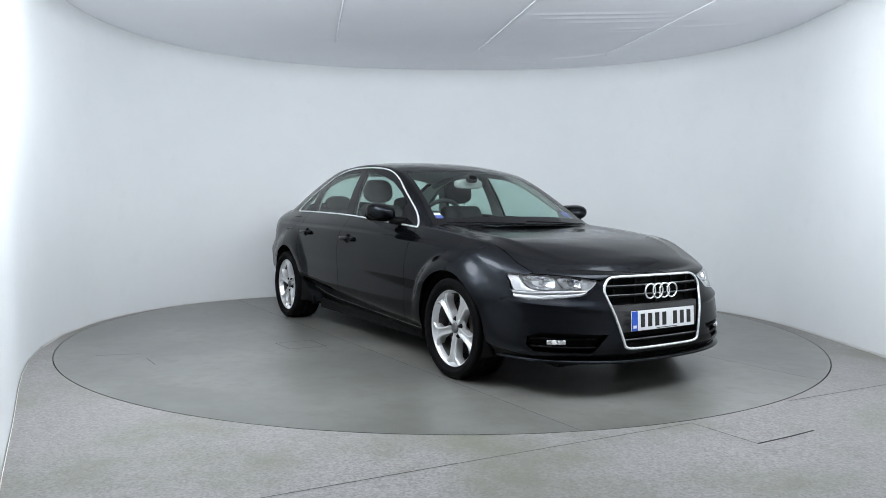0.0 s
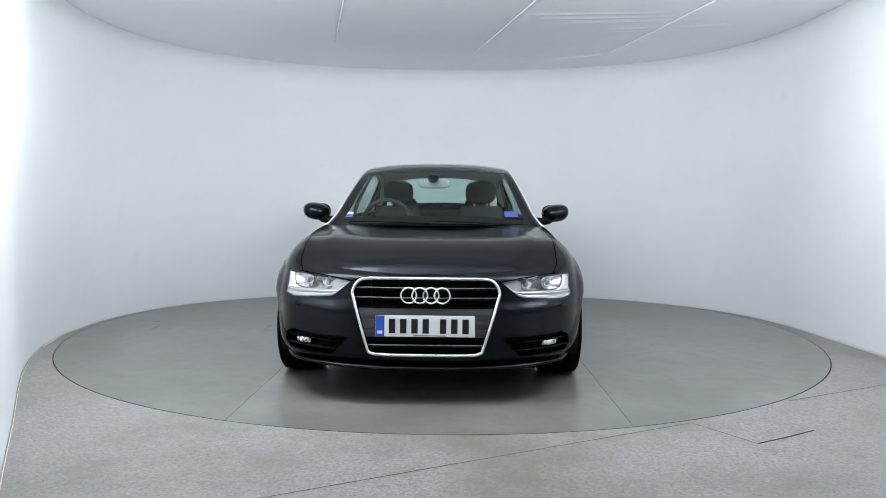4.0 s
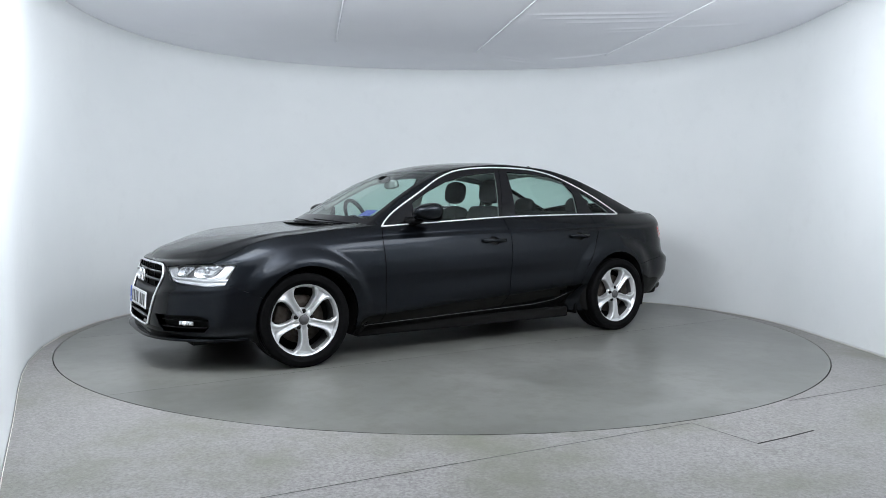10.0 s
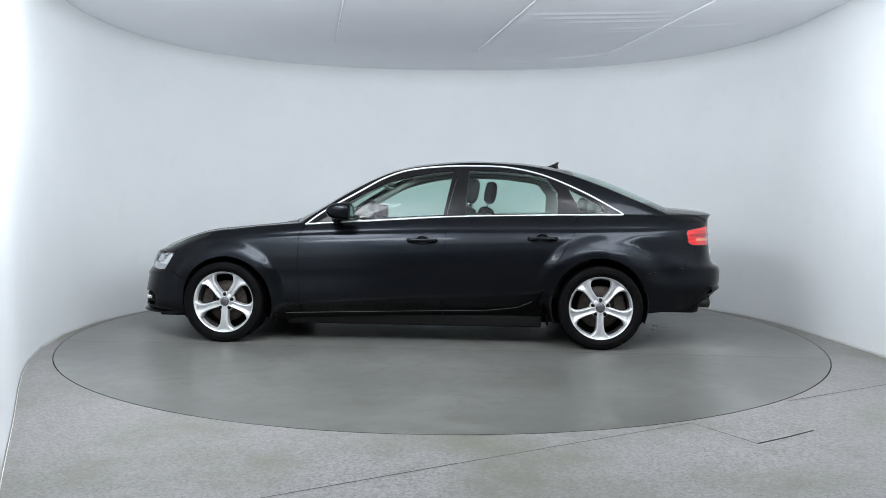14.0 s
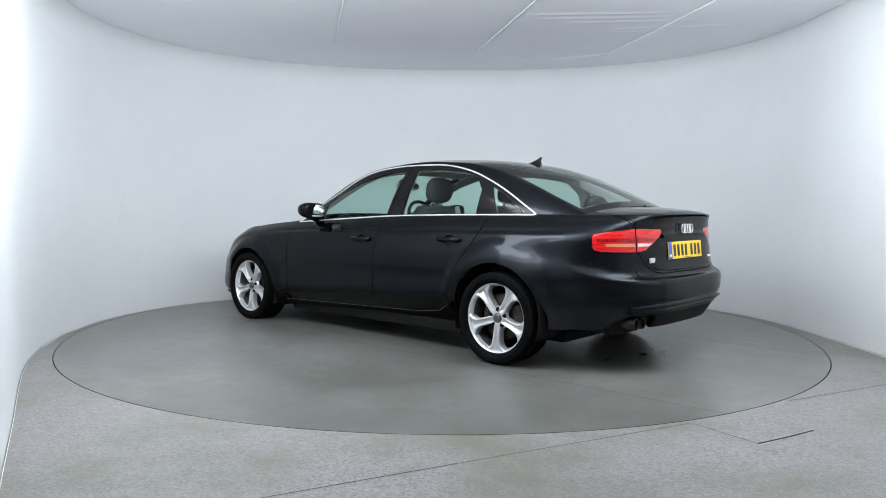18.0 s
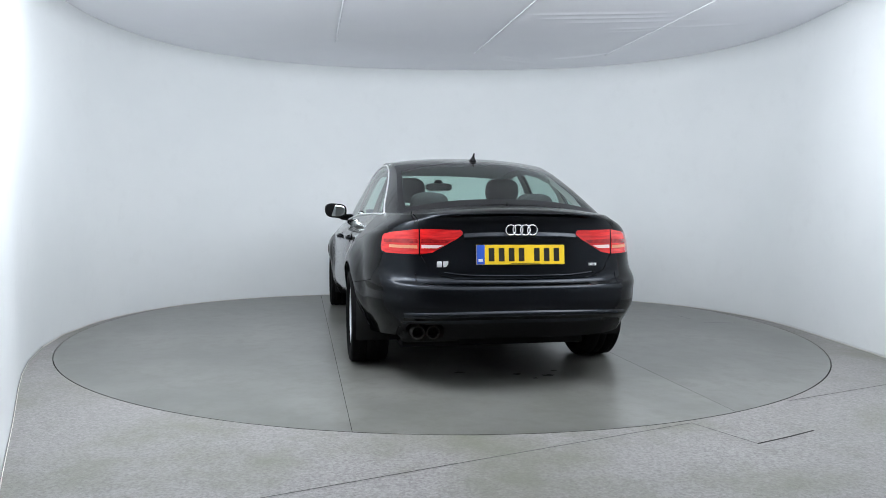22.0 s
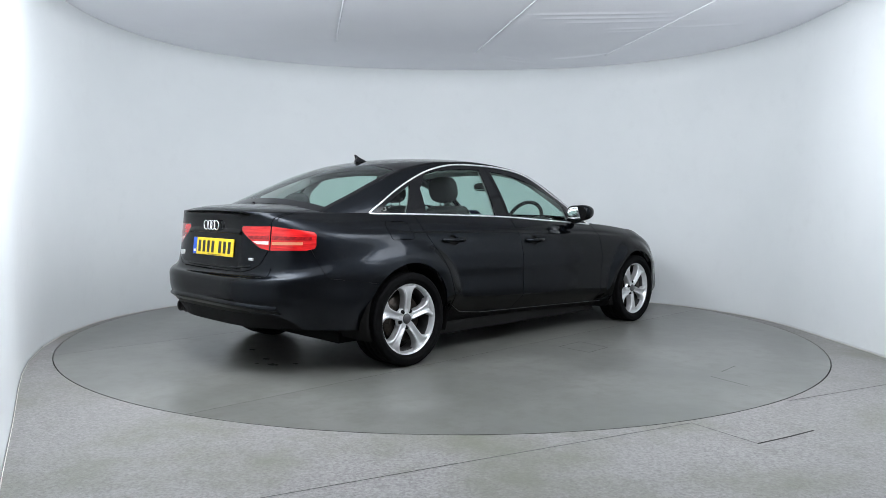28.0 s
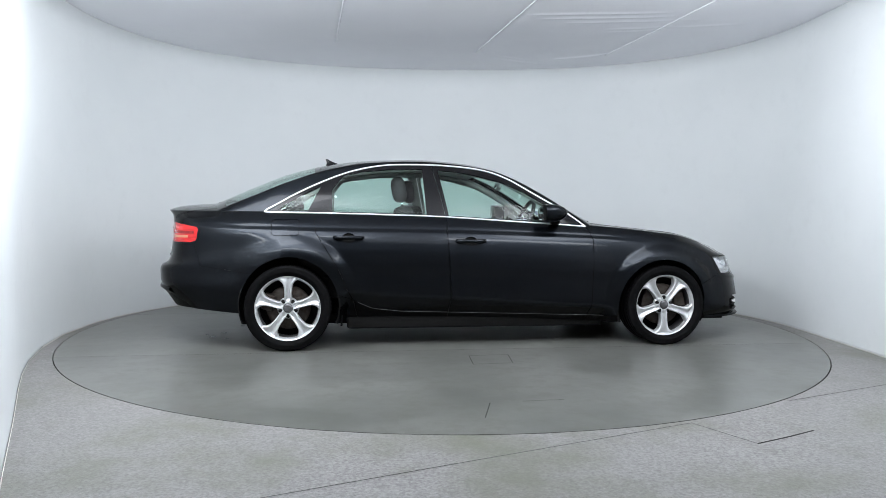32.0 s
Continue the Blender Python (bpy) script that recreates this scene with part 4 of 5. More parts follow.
def rings(name, x, z, r, pitch, thick, way, parent):
    """Four overlapping plain rings on a row."""
    bm = bmesh.new()
    for i in range(4):
        y = (i - 1.5) * pitch
        pts = [(x + (0.003 if i % 2 else 0) * way, y + r * math.cos(w), z + r * math.sin(w)) for w in (2 * math.pi * k / 32 for k in range(32))]
        tube(bm, pts, thick, 8, True, 1.0, (1, 0, 0))
    return part(name, bm, BRIGHT, parent, "row of four plain chrome rings", at=OFF if parent is car else (0, 0, 0))


rings("ring_badge", 2.233, 0.567, 0.0405, 0.0585, 0.0052, 1, grille)


def number_plate(name, x, z, way, mat, label, tilt):
    """A plate with plain bars in place of its characters; way is the side it faces."""
    bm = bmesh.new()
    box(bm, (-0.003, -0.26, -0.0555), (0.003, 0.26, 0.0555), 0.0025)
    plate = part(name, bm, mat, car, label, smooth=False)
    plate.matrix_basis = Matrix.Translation((CAR_X + x, CAR_Y, z)) @ pose(0, 0, 0, 0, tilt, 0 if way > 0 else 180)
    bm = bmesh.new()
    box(bm, (0.0032, -0.259, -0.0545), (0.0042, -0.212, 0.0545))
    part("blue_band", bm, BLUE, plate, "blue plate band", smooth=False)
    bm = bmesh.new()
    box(bm, (0.0042, -0.248, -0.040), (0.0048, -0.222, -0.024))
    part("country_bar", bm, WHITE, plate, smooth=False)
    for i in range(7):
        y = -0.172 + i * 0.0585 + (0.032 if i > 3 else 0)
        bm = bmesh.new()
        box(bm, (0.0032, y - 0.0165, -0.0375), (0.0044, y + 0.0165, 0.0375))
        part("character_bar", bm, INK, plate, smooth=False)
    bm = bmesh.new()
    box(bm, (0.0032, -0.06, -0.051), (0.0040, 0.11, -0.0475))
    part("maker_line", bm, INK, plate, smooth=False)
    return plate


number_plate("front_plate", 2.256, 0.410, 1, PLATE_W, "white number plate with black bars and blue band", -3)
number_plate("rear_plate", -2.292, 0.766, -1, PLATE_Y, "yellow number plate with black bars and blue band", -6)

# head lamps: clear cover, silver bowl, reflectors and a light strip
HOUSE = material("lamp_housing", (0.60, 0.61, 0.62), 0.35, 0.3)
REFLECT = material("lamp_reflector", (0.68, 0.69, 0.71), 0.16, 0.85)
STRIP = material("pale_lamp_strip", (0.60, 0.61, 0.63), 0.25)
BULB = material("lamp_bulb", (0.35, 0.36, 0.38), 0.1, 0.2)
BAND = material("pale_ribbed_lens", (0.45, 0.46, 0.47), 0.22, 0.3)
LAMPDARK = material("lamp_bezel", (0.10, 0.10, 0.105), 0.35, 0.4)
for s, side in ((1, "L"), (-1, "R")):
    lamp = panel("headlight", headlight, LENS, car, side, 0, "clear headlight with silver reflectors", OFF)
    lamp.visible_shadow = False
    panel("lamp_bowl", moved(headlight, 0.045), HOUSE, lamp, side, -0.043)

    def deep(y, z, back):
        """A point behind the lens, away from its face."""
        p, n = on_front(y, z)
        q = p - (n.normalized() * 0.6 + Vector((0.4, 0, 0))) * back
        return Vector((q.x, s * q.y, q.z))

    def facing(bm):
        bmesh.ops.recalc_face_normals(bm, faces=bm.faces)
        if sum(f.normal.x for f in bm.faces) < 0:
            bmesh.ops.reverse_faces(bm, faces=bm.faces)
        return bm

    for y0, y1, z0, z1, tilt in ((0.505, 0.612, 0.590, 0.650, 0.14), (0.632, 0.756, 0.588, 0.662, 0.06)):
        bm = bmesh.new()
        rows = []
        for r in (1.0, 0.97, 0.8, 0.6, 0.4, 0.2, 0.08):
            row = []
            for i in range(33):
                w = 2 * math.pi * i / 32
                c, sn = math.cos(w), math.sin(w)
                k = (abs(c) ** 3.2 + abs(sn) ** 3.2) ** -0.3125
                y = (y0 + y1) / 2 + (y1 - y0) / 2 * k * c * r * (1.0 + 0.16 * sn)
                z = (z0 + z1) / 2 + (z1 - z0) / 2 * k * sn * r + tilt * (y - (y0 + y1) / 2)
                row.append(deep(y, z, 0.020 + 0.040 * (1 - r * r)))
            rows.append(row)
        grid(bm, rows)
        bmesh.ops.remove_doubles(bm, verts=bm.verts, dist=1e-5)
        part("reflector", facing(bm), REFLECT, lamp, "silver reflector bowl")
        bm = bmesh.new()
        bmesh.ops.create_uvsphere(bm, u_segments=14, v_segments=8, radius=0.015)
        part("bulb", bm, BULB, lamp, "lamp bulb", at=deep((y0 + y1) / 2 - 0.01, (z0 + z1) / 2 + 0.005, 0.046))
        bm = bmesh.new()
        tube(bm, [deep(y, z, 0.018) for y, z in ((y1 - 0.012, z0 + 0.006), (y1 + 0.002, (z0 + z1) / 2), (y1 + 0.008, z1 - 0.002))], 0.0035, 6)
        part("bezel", bm, LAMPDARK, lamp, "dark lamp divider")
    # the grey inner tip
    bm = bmesh.new()
    rows = [[deep(y, z0 + (z1 - z0) * j / 6, 0.012 + 0.004 * (j % 2)) for j in range(7)] for y, z0, z1 in ((0.410, 0.628, 0.632), (0.435, 0.607, 0.636), (0.462, 0.588, 0.641), (0.490, 0.576, 0.645), (0.512, 0.584, 0.630))]
    grid(bm, rows)
    part("lamp_fin", facing(bm), BAND, lamp, "grey inner lamp fin")
    # two-tier light band along the foot, bowed forwards, that turns up into the outer corner
    bm = bmesh.new()
    rows = []
    for u, b in ((0.0, 0.026), (0.06, 0.012), (0.45, 0.008), (0.52, 0.014), (0.60, 0.009), (0.96, 0.011)):
        row = []
        for j in range(45):
            y = 0.478 + 0.330 * j / 44
            top = line_at([(0.478, 0.582), (0.55, 0.584), (0.66, 0.583), (0.72, 0.582), (0.82, 0.584)], y)
            foot = line_at([(0.478, 0.574), (0.50, 0.560), (0.535, 0.550), (0.60, 0.545), (0.66, 0.541), (0.72, 0.535), (0.76, 0.536), (0.82, 0.542)], y)
            row.append(deep(y, top + (foot - top) * u, b))
        rows.append(row)
    grid(bm, rows)
    part("light_band", facing(bm), BAND, lamp, "ribbed pale lower light band")
    bm = bmesh.new()
    rows = [[deep(y0 + (y1 - y0) * u, z, b) for u, b in ((0.0, 0.026), (0.06, 0.010), (0.5, 0.007), (0.94, 0.009))] for z, y0, y1 in ((0.578, 0.700, 0.803), (0.590, 0.738, 0.803), (0.605, 0.757, 0.804), (0.630, 0.764, 0.805), (0.657, 0.768, 0.806))]
    grid(bm, rows)
    part("light_strip", facing(bm), STRIP, lamp, "white outer light strip")

# lower front: fog pockets, lamps, lip
for s, side in ((1, "L"), (-1, "R")):
    pocket = panel("fog_pocket", moved(fog, 0.05), BLACK, car, side, -0.048, "black lower air intake", OFF)
    for z in (0.275, 0.318):
        bm = bmesh.new()
        pts = [(nose_x(y, z) - 0.026, s * y, z + (y - 0.5) * 0.03) for y in (0.46, 0.54, 0.62, 0.70, 0.765)]
        tube(bm, pts, 0.006, 6, False, 2.0)
        part("intake_bar", bm, BLACK, pocket)
    bm = bmesh.new()
    y0 = 0.665
    box(bm, (-0.02, -0.052, -0.016), (0.004, 0.052, 0.016), 0.006)
    for yy, zz, hh in ((-0.040, 0.0, 0.013), (-0.012, 0.004, 0.009), (0.016, -0.003, 0.011), (0.041, 0.002, 0.012)):
        box(bm, (0.0, yy - 0.008, zz - hh), (0.010 + 0.1 * abs(zz), yy + 0.007, zz + hh), 0.004)
    fl = part("fog_lamp", bm, CHROME, pocket, "small chrome fog lamp")
    fl.matrix_basis = pose(nose_x(y0, 0.307) - 0.024, s * y0, 0.307, 0, 0, s * 38)
    bm = bmesh.new()
    lathe(bm, [(0.0, 0.016), (0.011, 0.015), (0.014, 0.010), (0.014, 0.0)], 18, "X")
    part("fog_lens", bm, WHITE, fl, at=(0, -0.01, 0))
bm = bmesh.new()
lipline = []
for i in range(41):
    q = ROWS[0].at(0.86 * abs(i - 20) / 20)
    lipline.append((q.x + 0.050, math.copysign(q.y * 1.01, i - 20 + 1e-6), q.z + 0.012))
rows = []
for dx, dz in ((-0.05, 0.012), (0.0, 0.008), (0.006, 0.0), (0.0, -0.008), (-0.09, -0.012)):
    rows.append([(x + dx * (1 if abs(y) < 0.7 else 0.6), y * (1 + dx * 0.3), z + dz) for x, y, z in lipline])
grid(bm, rows)
bmesh.ops.recalc_face_normals(bm, faces=bm.faces)
part("front_lip", bm, PAINT, car, "black front bumper lip", at=OFF)

# tail lamps
DARKRED = material("dark_red_lens", (0.24, 0.003, 0.005), 0.15, coat=0.6)
varied(DARKRED, (0.16, 0.001, 0.002), (0.36, 0.006, 0.008), 60.0, (0.12, 0.22), detail=2.0)
for s, side in ((1, "L"), (-1, "R")):
    lamp = panel("tail_light", tail_out, RED, car, side, 0.02, "red tail light on the rear wing", OFF)
    lamp_in = panel("boot_light", tail_in, RED, car, side, 0.02, "red tail light on the boot lid", OFF)
    for nm, own, poly, mat in (("reverse_lens", lamp_in, [(0.440, 0.817), (0.560, 0.819), (0.560, 0.800), (0.478, 0.801)], REDCLEAR),
                               ("amber_strip", lamp, [(0.582, 0.798), (0.582, 0.816), (0.725, 0.816), (0.725, 0.800)], AMBER),
                               ("lamp_band", lamp, [(0.580, 0.828), (0.580, 0.852), (0.748, 0.846), (0.750, 0.828)], DARKRED),
                               ("lamp_band", lamp_in, [(0.420, 0.831), (0.395, 0.848), (0.562, 0.852), (0.562, 0.828)], DARKRED)):
        sheet = tail_in if own is lamp_in else tail_out
        sub = regrow(sheet)
        got = cut_out(sub, poly, (1, 2), ANY)
        if got:
            panel(nm, moved(lift(sub, got), -0.0025), mat, own, side, 0.003)
        sub.free()

# ---------------------------------------------------------------- rear
rings("boot_badge", -2.300, 0.905, 0.0285, 0.0425, 0.0042, -1, car)
for nm, y, z, w, h in (("model_badge", 0.452, 0.712, 0.072, 0.032), ("engine_badge", -0.435, 0.708, 0.052, 0.016)):
    bm = bmesh.new()
    p, n = on_rear(abs(y), z)
    for i in range(2 if w > 0.055 else 3):
        k = w / (2 if w > 0.055 else 3)
        y0 = y - w / 2 + i * k
        box(bm, (p.x - 0.006, y0, z - h / 2), (p.x + 0.004, y0 + k * 0.78, z + h / 2), 0.002)
    part(nm, bm, SATIN, car, "small chrome badge bars", at=OFF)
bm = bmesh.new()
rows = []
for dz, out in ((0.892, 0.0), (0.874, 0.012), (0.865, 0.016), (0.860, 0.012), (0.857, -0.004)):
    rows.append([(on_rear(abs(y), dz)[0].x - out, y, dz - 0.008 * (abs(y) / 0.33) ** 4) for y in (0.33 * i / 10 for i in range(-10, 11))])
grid(bm, rows)
bmesh.ops.recalc_face_normals(bm, faces=bm.faces)
part("plate_overhang", bm, PAINT, car, "black ledge over the number plate", at=OFF)
bm = bmesh.new()
tube(bm, [((lambda q: q.x)(on_rear(abs(y), 0.646 + 0.02 * (abs(y) / 0.44) ** 4)[0]) - 0.001, y, 0.646 + 0.02 * (abs(y) / 0.44) ** 4) for y in (0.44 * i / 16 for i in range(-16, 17))], 0.0065, 8)
part("boot_edge", bm, PAINT, car, "rounded black lower boot edge", at=OFF)
# the ledge on the lower bumper and its black insert
bm = bmesh.new()
rows = []
for z, out in ((0.458, 0.000), (0.446, 0.016), (0.438, 0.020), (0.426, 0.012), (0.405, -0.002)):
    rows.append([((lambda q: (q.x - out, q.y))(on_rear(abs(y), z - 0.02 * (abs(y) / 0.66) ** 3)[0])[0], y, z - 0.02 * (abs(y) / 0.66) ** 3) for y in (0.66 * i / 24 for i in range(-24, 25))])
grid(bm, rows)
bmesh.ops.recalc_face_normals(bm, faces=bm.faces)
part("bumper_ledge", bm, PAINT, car, "black ledge across the rear bumper", at=OFF)

# thin silver tube standing in for the highlight along the doors' lower edge
for s in (1, -1):
    bm = bmesh.new()
    pts = []
    for i in range(41):
        x = 0.96 - 1.86 * i / 40
        z = line_at(SILL, x) - 0.004
        p, n = on_side(x, z)
        pts.append((x, s * (p.y + 0.006), z))
    tube(bm, pts, 0.0022, 6)
    part("sill_highlight", bm, BAREDGE, car, "thin silver line in place of the highlight on the sill edge", at=OFF)

# ---------------------------------------------------------------- side: chrome, handles, mirrors
for s in (1, -1):
    up = [(0.800, 0.905), (0.673, 1.002), (0.427, 1.145), (0.242, 1.250), (0.056, 1.314), (-0.195, 1.344), (-0.448, 1.351), (-0.703, 1.342), (-0.929, 1.298),
          (-1.125, 1.227), (-1.323, 1.134), (-1.49, 1.040), (-1.562, 0.998), (-1.545, 0.985)]
    low = [(-1.30, 0.983), (-0.805, 0.975), (-0.275, 0.960), (0.244, 0.930), (0.60, 0.909), (0.785, 0.897)]
    loop = smooth_path([(x, z, 0) for x, z in up + low], 5, True)
    pts = []
    for q in loop:
        p, n = on_side(q.x, q.y)
        b = belt(q.x)
        pts.append((p.x, s * (p.y + 0.003), p.z))
    bm = bmesh.new()
    tube(bm, pts, 0.0070, 6, True, 0.9, (0, 1, 0))
    part("chrome_trim", bm, SATIN, car, "bright chrome window trim", at=OFF)
    for nm, x0, x1, z in (("front", 0.020, -0.192, 0.787), ("rear", -0.866, -1.073, 0.809)):
        own = doors[nm + "_door"][0 if s > 0 else 1]
        panel("handle_cup", moved(cups[nm + "_door"], 0.022), MATT, own, "L" if s > 0 else "R", -0.021, "dark handle recess")
        bm = bmesh.new()
        pts = []
        for u in (0, 0.04, 0.12, 0.3, 0.5, 0.7, 0.88, 0.96, 1):
            p, n = on_side(x0 + (x1 - x0) * u, z)
            lift_out = 0.030 * min(1, (0.5 - abs(u - 0.5)) / 0.16) ** 0.6 if u not in (0, 1) else 0.0
            pts.append((p.x, s * (p.y + 0.002 + lift_out), z))
        tube(bm, pts, 0.0115, 10, False, 1.0)
        for v in bm.verts:
            v.co.z = z + (v.co.z - z) * 1.25
        part("door_handle", bm, PAINT, own, "black pull handle")


def squircle(bm, c, r, p, nu=28, nv=16):
    rows = []
    for j in range(nv + 1):
        b = -math.pi / 2 + math.pi * j / nv
        row = []
        for i in range(nu + 1):
            a = 2 * math.pi * i / nu
            f = lambda t: math.copysign(abs(t) ** (2 / p), t)
            row.append((c[0] + r[0] * f(math.cos(b)) * f(math.cos(a)), c[1] + r[1] * f(math.cos(b)) * f(math.sin(a)), c[2] + r[2] * f(math.sin(b))))
        rows.append(row)
    grid(bm, rows)
    bmesh.ops.remove_doubles(bm, verts=bm.verts, dist=1e-5)
    bmesh.ops.recalc_face_normals(bm, faces=bm.faces)
    return bm


for s in (1, -1):
    bm = bmesh.new()
    squircle(bm, (0, 0, 0), (0.112, 0.104, 0.070), 2.5)
    for v in bm.verts:
        k = (v.co.x + 0.105) / 0.21
        v.co.z *= 1 - 0.30 * k ** 2
        v.co.y *= 1 - 0.22 * k ** 2
        v.co.z += 0.012 * v.co.y / 0.104
        if v.co.x < -0.07:
            v.co.x = -0.07 - (v.co.x + 0.07) * 0.15
    if s < 0:
        for v in bm.verts:
            v.co.y *= -1
        bmesh.ops.reverse_faces(bm, faces=bm.faces)
    mir = part("door_mirror", bm, PAINT, car, "black painted door mirror", at=(CAR_X + 0.515, CAR_Y + s * 0.905, 0.992))
    bm = bmesh.new()
    squircle(bm, (0, 0, 0), (0.004, 0.084, 0.053), 3.0)
    part("mirror_glass", bm, MIRRORM, mir, "mirror glass", at=(-0.072, s * -0.002, 0.0)).rotation_euler = (0, radians(3), radians(s * -9))
    bm = bmesh.new()
    squircle(bm, (-0.066, s * -0.002, 0.0), (0.006, 0.096, 0.064), 2.8)
    part("mirror_rim", bm, BLACK, mir, "black mirror rim")
    bm = bmesh.new()
    tube(bm, [(0.07, s * -0.17, -0.060), (0.055, s * -0.11, -0.062), (0.035, s * -0.05, -0.050)], 0.030, 12, False, 1.3)
    part("mirror_foot", bm, BLACK, mir, "black mirror foot")

# inner frames round the side windows, their grey darkened for the headlining's shadow
for s in (1, -1):
    bm = bmesh.new()
    pts = []
    for x, z in ((0.60, 1.015), (0.40, 1.135), (0.225, 1.228), (0.05, 1.288), (-0.195, 1.316), (-0.448, 1.323), (-0.703, 1.314), (-0.95, 1.282), (-1.15, 1.235)):
        p, n = on_side(x, z)
        pts.append((p.x, s * (p.y - 0.045), p.z))
    tube(bm, pts, 0.025, 8, False, 1.0)
    part("inner_window_frame", bm, PILLAR, car, "grey inner door window frame, darkened for the headlining's shadow", at=OFF)

# roof fin
bm = bmesh.new()
rows = []
for z, x0, x1, w in ((0.0, 0.075, -0.065, 0.028), (0.010, 0.062, -0.06, 0.024), (0.022, 0.030, -0.056, 0.014), (0.034, -0.004, -0.056, 0.008), (0.047, -0.034, -0.062, 0.006), (0.056, -0.046, -0.066, 0.004)):
    rows.append([((x0 + x1) / 2 + (x0 - x1) / 2 * math.cos(a), w * math.sin(a), z) for a in (2 * math.pi * i / 20 for i in range(21))])
grid(bm, rows)
bmesh.ops.remove_doubles(bm, verts=bm.verts, dist=1e-5)
bmesh.ops.recalc_face_normals(bm, faces=bm.faces)
part("roof_aerial", bm, GLOSSY, car, "small black shark-fin aerial", at=(CAR_X - 1.085, CAR_Y, 1.362))

# wipers and cowl
bm = bmesh.new()
rows = []
for u, dz in ((0.0, 0.0), (0.5, -0.012), (1.0, 0.004)):
    rows.append([])
    for i in range(25):
        y = -0.73 + 1.46 * i / 24
        xa = 1.035 - 0.15 * abs(y / 0.735) ** 2.2
        rows[-1].append((xa + 0.075 * (1 - u) - 0.02 * u, y, 0.906 - 0.016 * abs(y / 0.73) ** 2 + dz))
grid(bm, rows)
bmesh.ops.recalc_face_normals(bm, faces=bm.faces)
part("cowl", bm, BLACK, car, "black plastic cowl below the windscreen", at=OFF)
for y0, y1 in ((0.62, 0.02), (0.05, -0.60)):
    bm = bmesh.new()
    pts = []
    for i in range(9):
        u = i / 8
        y = y0 + (y1 - y0) * u
        xa = 1.02 - 0.15 * abs(y / 0.735) ** 2.2 - 0.03 * u
        pts.append((xa, y, on_top(xa, abs(y))[0].z + 0.001))
    tube(bm, pts, 0.0045, 6)
    part("wiper", bm, BLACK, car, "black windscreen wiper", at=OFF)
bm = bmesh.new()
tube(bm, [(-1.990, 0.0, 1.040), (-1.994, 0.0, 1.053), (-2.004, 0.0, 1.053)], 0.005, 6)
part("wiper_jet", bm, BLACK, car, at=OFF)

# ---------------------------------------------------------------- inside the car
def seat(x, y, name="front_seat"):
    bm = bmesh.new()
    box(bm, (-0.27, -0.25, 0.36), (0.27, 0.25, 0.53), 0.06, 3)
    ob = part(name, bm, SEATM, car, "black cloth car seat", at=(CAR_X + x, CAR_Y + y, 0))
    bm = bmesh.new()
    box(bm, (-0.07, -0.25, 0.0), (0.07, 0.25, 0.62), 0.06, 3)
    for v in bm.verts:
        v.co.y *= 1 - 0.25 * max(0, v.co.z - 0.25) / 0.37
        v.co.x -= 0.04 * (1 - (v.co.y / 0.25) ** 2)
    b = part("backrest", bm, SEATM, ob)
    b.matrix_basis = pose(-0.24, 0, 0.46, 0, -20, 0)
    bm = bmesh.new()
    squircle(bm, (0, 0, 0), (0.055, 0.135, 0.100), 2.9)
    hr = part("headrest", bm, SEATM, ob)
    hr.matrix_basis = pose(-0.495, 0, 1.165, 0, -10, 0)
    for yy in (-0.055, 0.055):
        bm = bmesh.new()
        tube(bm, [(-0.455, yy, 1.00), (-0.478, yy, 1.10)], 0.006, 8)
        part("headrest_post", bm, CHROME, ob, "chrome headrest post")
    return ob


seat(0.06, 0.37)
seat(-0.08, -0.37)
bm = bmesh.new()
box(bm, (-1.18, -0.66, 0.34), (-0.72, 0.66, 0.52), 0.06, 3)
bench = part("rear_bench", bm, SEATM, car, "black cloth rear bench", at=OFF)
bm = bmesh.new()
box(bm, (-0.08, -0.64, 0.0), (0.08, 0.64, 0.62), 0.06, 3)
b = part("backrest", bm, SEATM, bench)
b.matrix_basis = pose(-1.16, 0, 0.42, 0, -24, 0)
for y in (-0.37, 0.37):
    bm = bmesh.new()
    squircle(bm, (0, 0, 0), (0.05, 0.13, 0.075), 2.8)
    hr = part("headrest", bm, SEATM, bench)
    hr.matrix_basis = pose(-1.40, y, 1.055, 0, -14, 0)
bm = bmesh.new()
grid(bm, [[(x, y, 0.985 + 0.01 * (x < -1.6)) for y in (-0.60, -0.3, 0, 0.3, 0.60)] for x in (-1.38, -1.6, -1.9)])
part("parcel_shelf", bm, SEATM, car, "black parcel shelf", at=OFF)
bm = bmesh.new()
rows = []
for x, z in ((0.98, 0.905), (0.80, 0.925), (0.66, 0.925), (0.56, 0.90), (0.53, 0.84), (0.56, 0.70), (0.62, 0.45)):
    rows.append([(x - 0.10 * abs(y / 0.70) ** 3 * (x > 0.7), y, z - 0.03 * abs(y / 0.7) ** 4 + (0.035 * math.exp(-((y + 0.37) / 0.16) ** 2) if 0.5 < x < 0.75 and z > 0.8 else 0)) for y in (0.70 * i / 20 for i in range(-20, 21))])
grid(bm, rows)
bmesh.ops.recalc_face_normals(bm, faces=bm.faces)
part("dashboard", bm, BLACK, car, "black dashboard", at=OFF)
bm = bmesh.new()
box(bm, (-0.55, -0.11, 0.30), (0.62, 0.11, 0.58), 0.03)
part("centre_console", bm, BLACK, car, at=OFF)
bm = bmesh.new()
pts = [(0.0, 0.183 * math.cos(w), 0.183 * math.sin(w)) for w in (2 * math.pi * i / 36 for i in range(36))]
tube(bm, pts, 0.0165, 8, True, 1.0, (1, 0, 0))
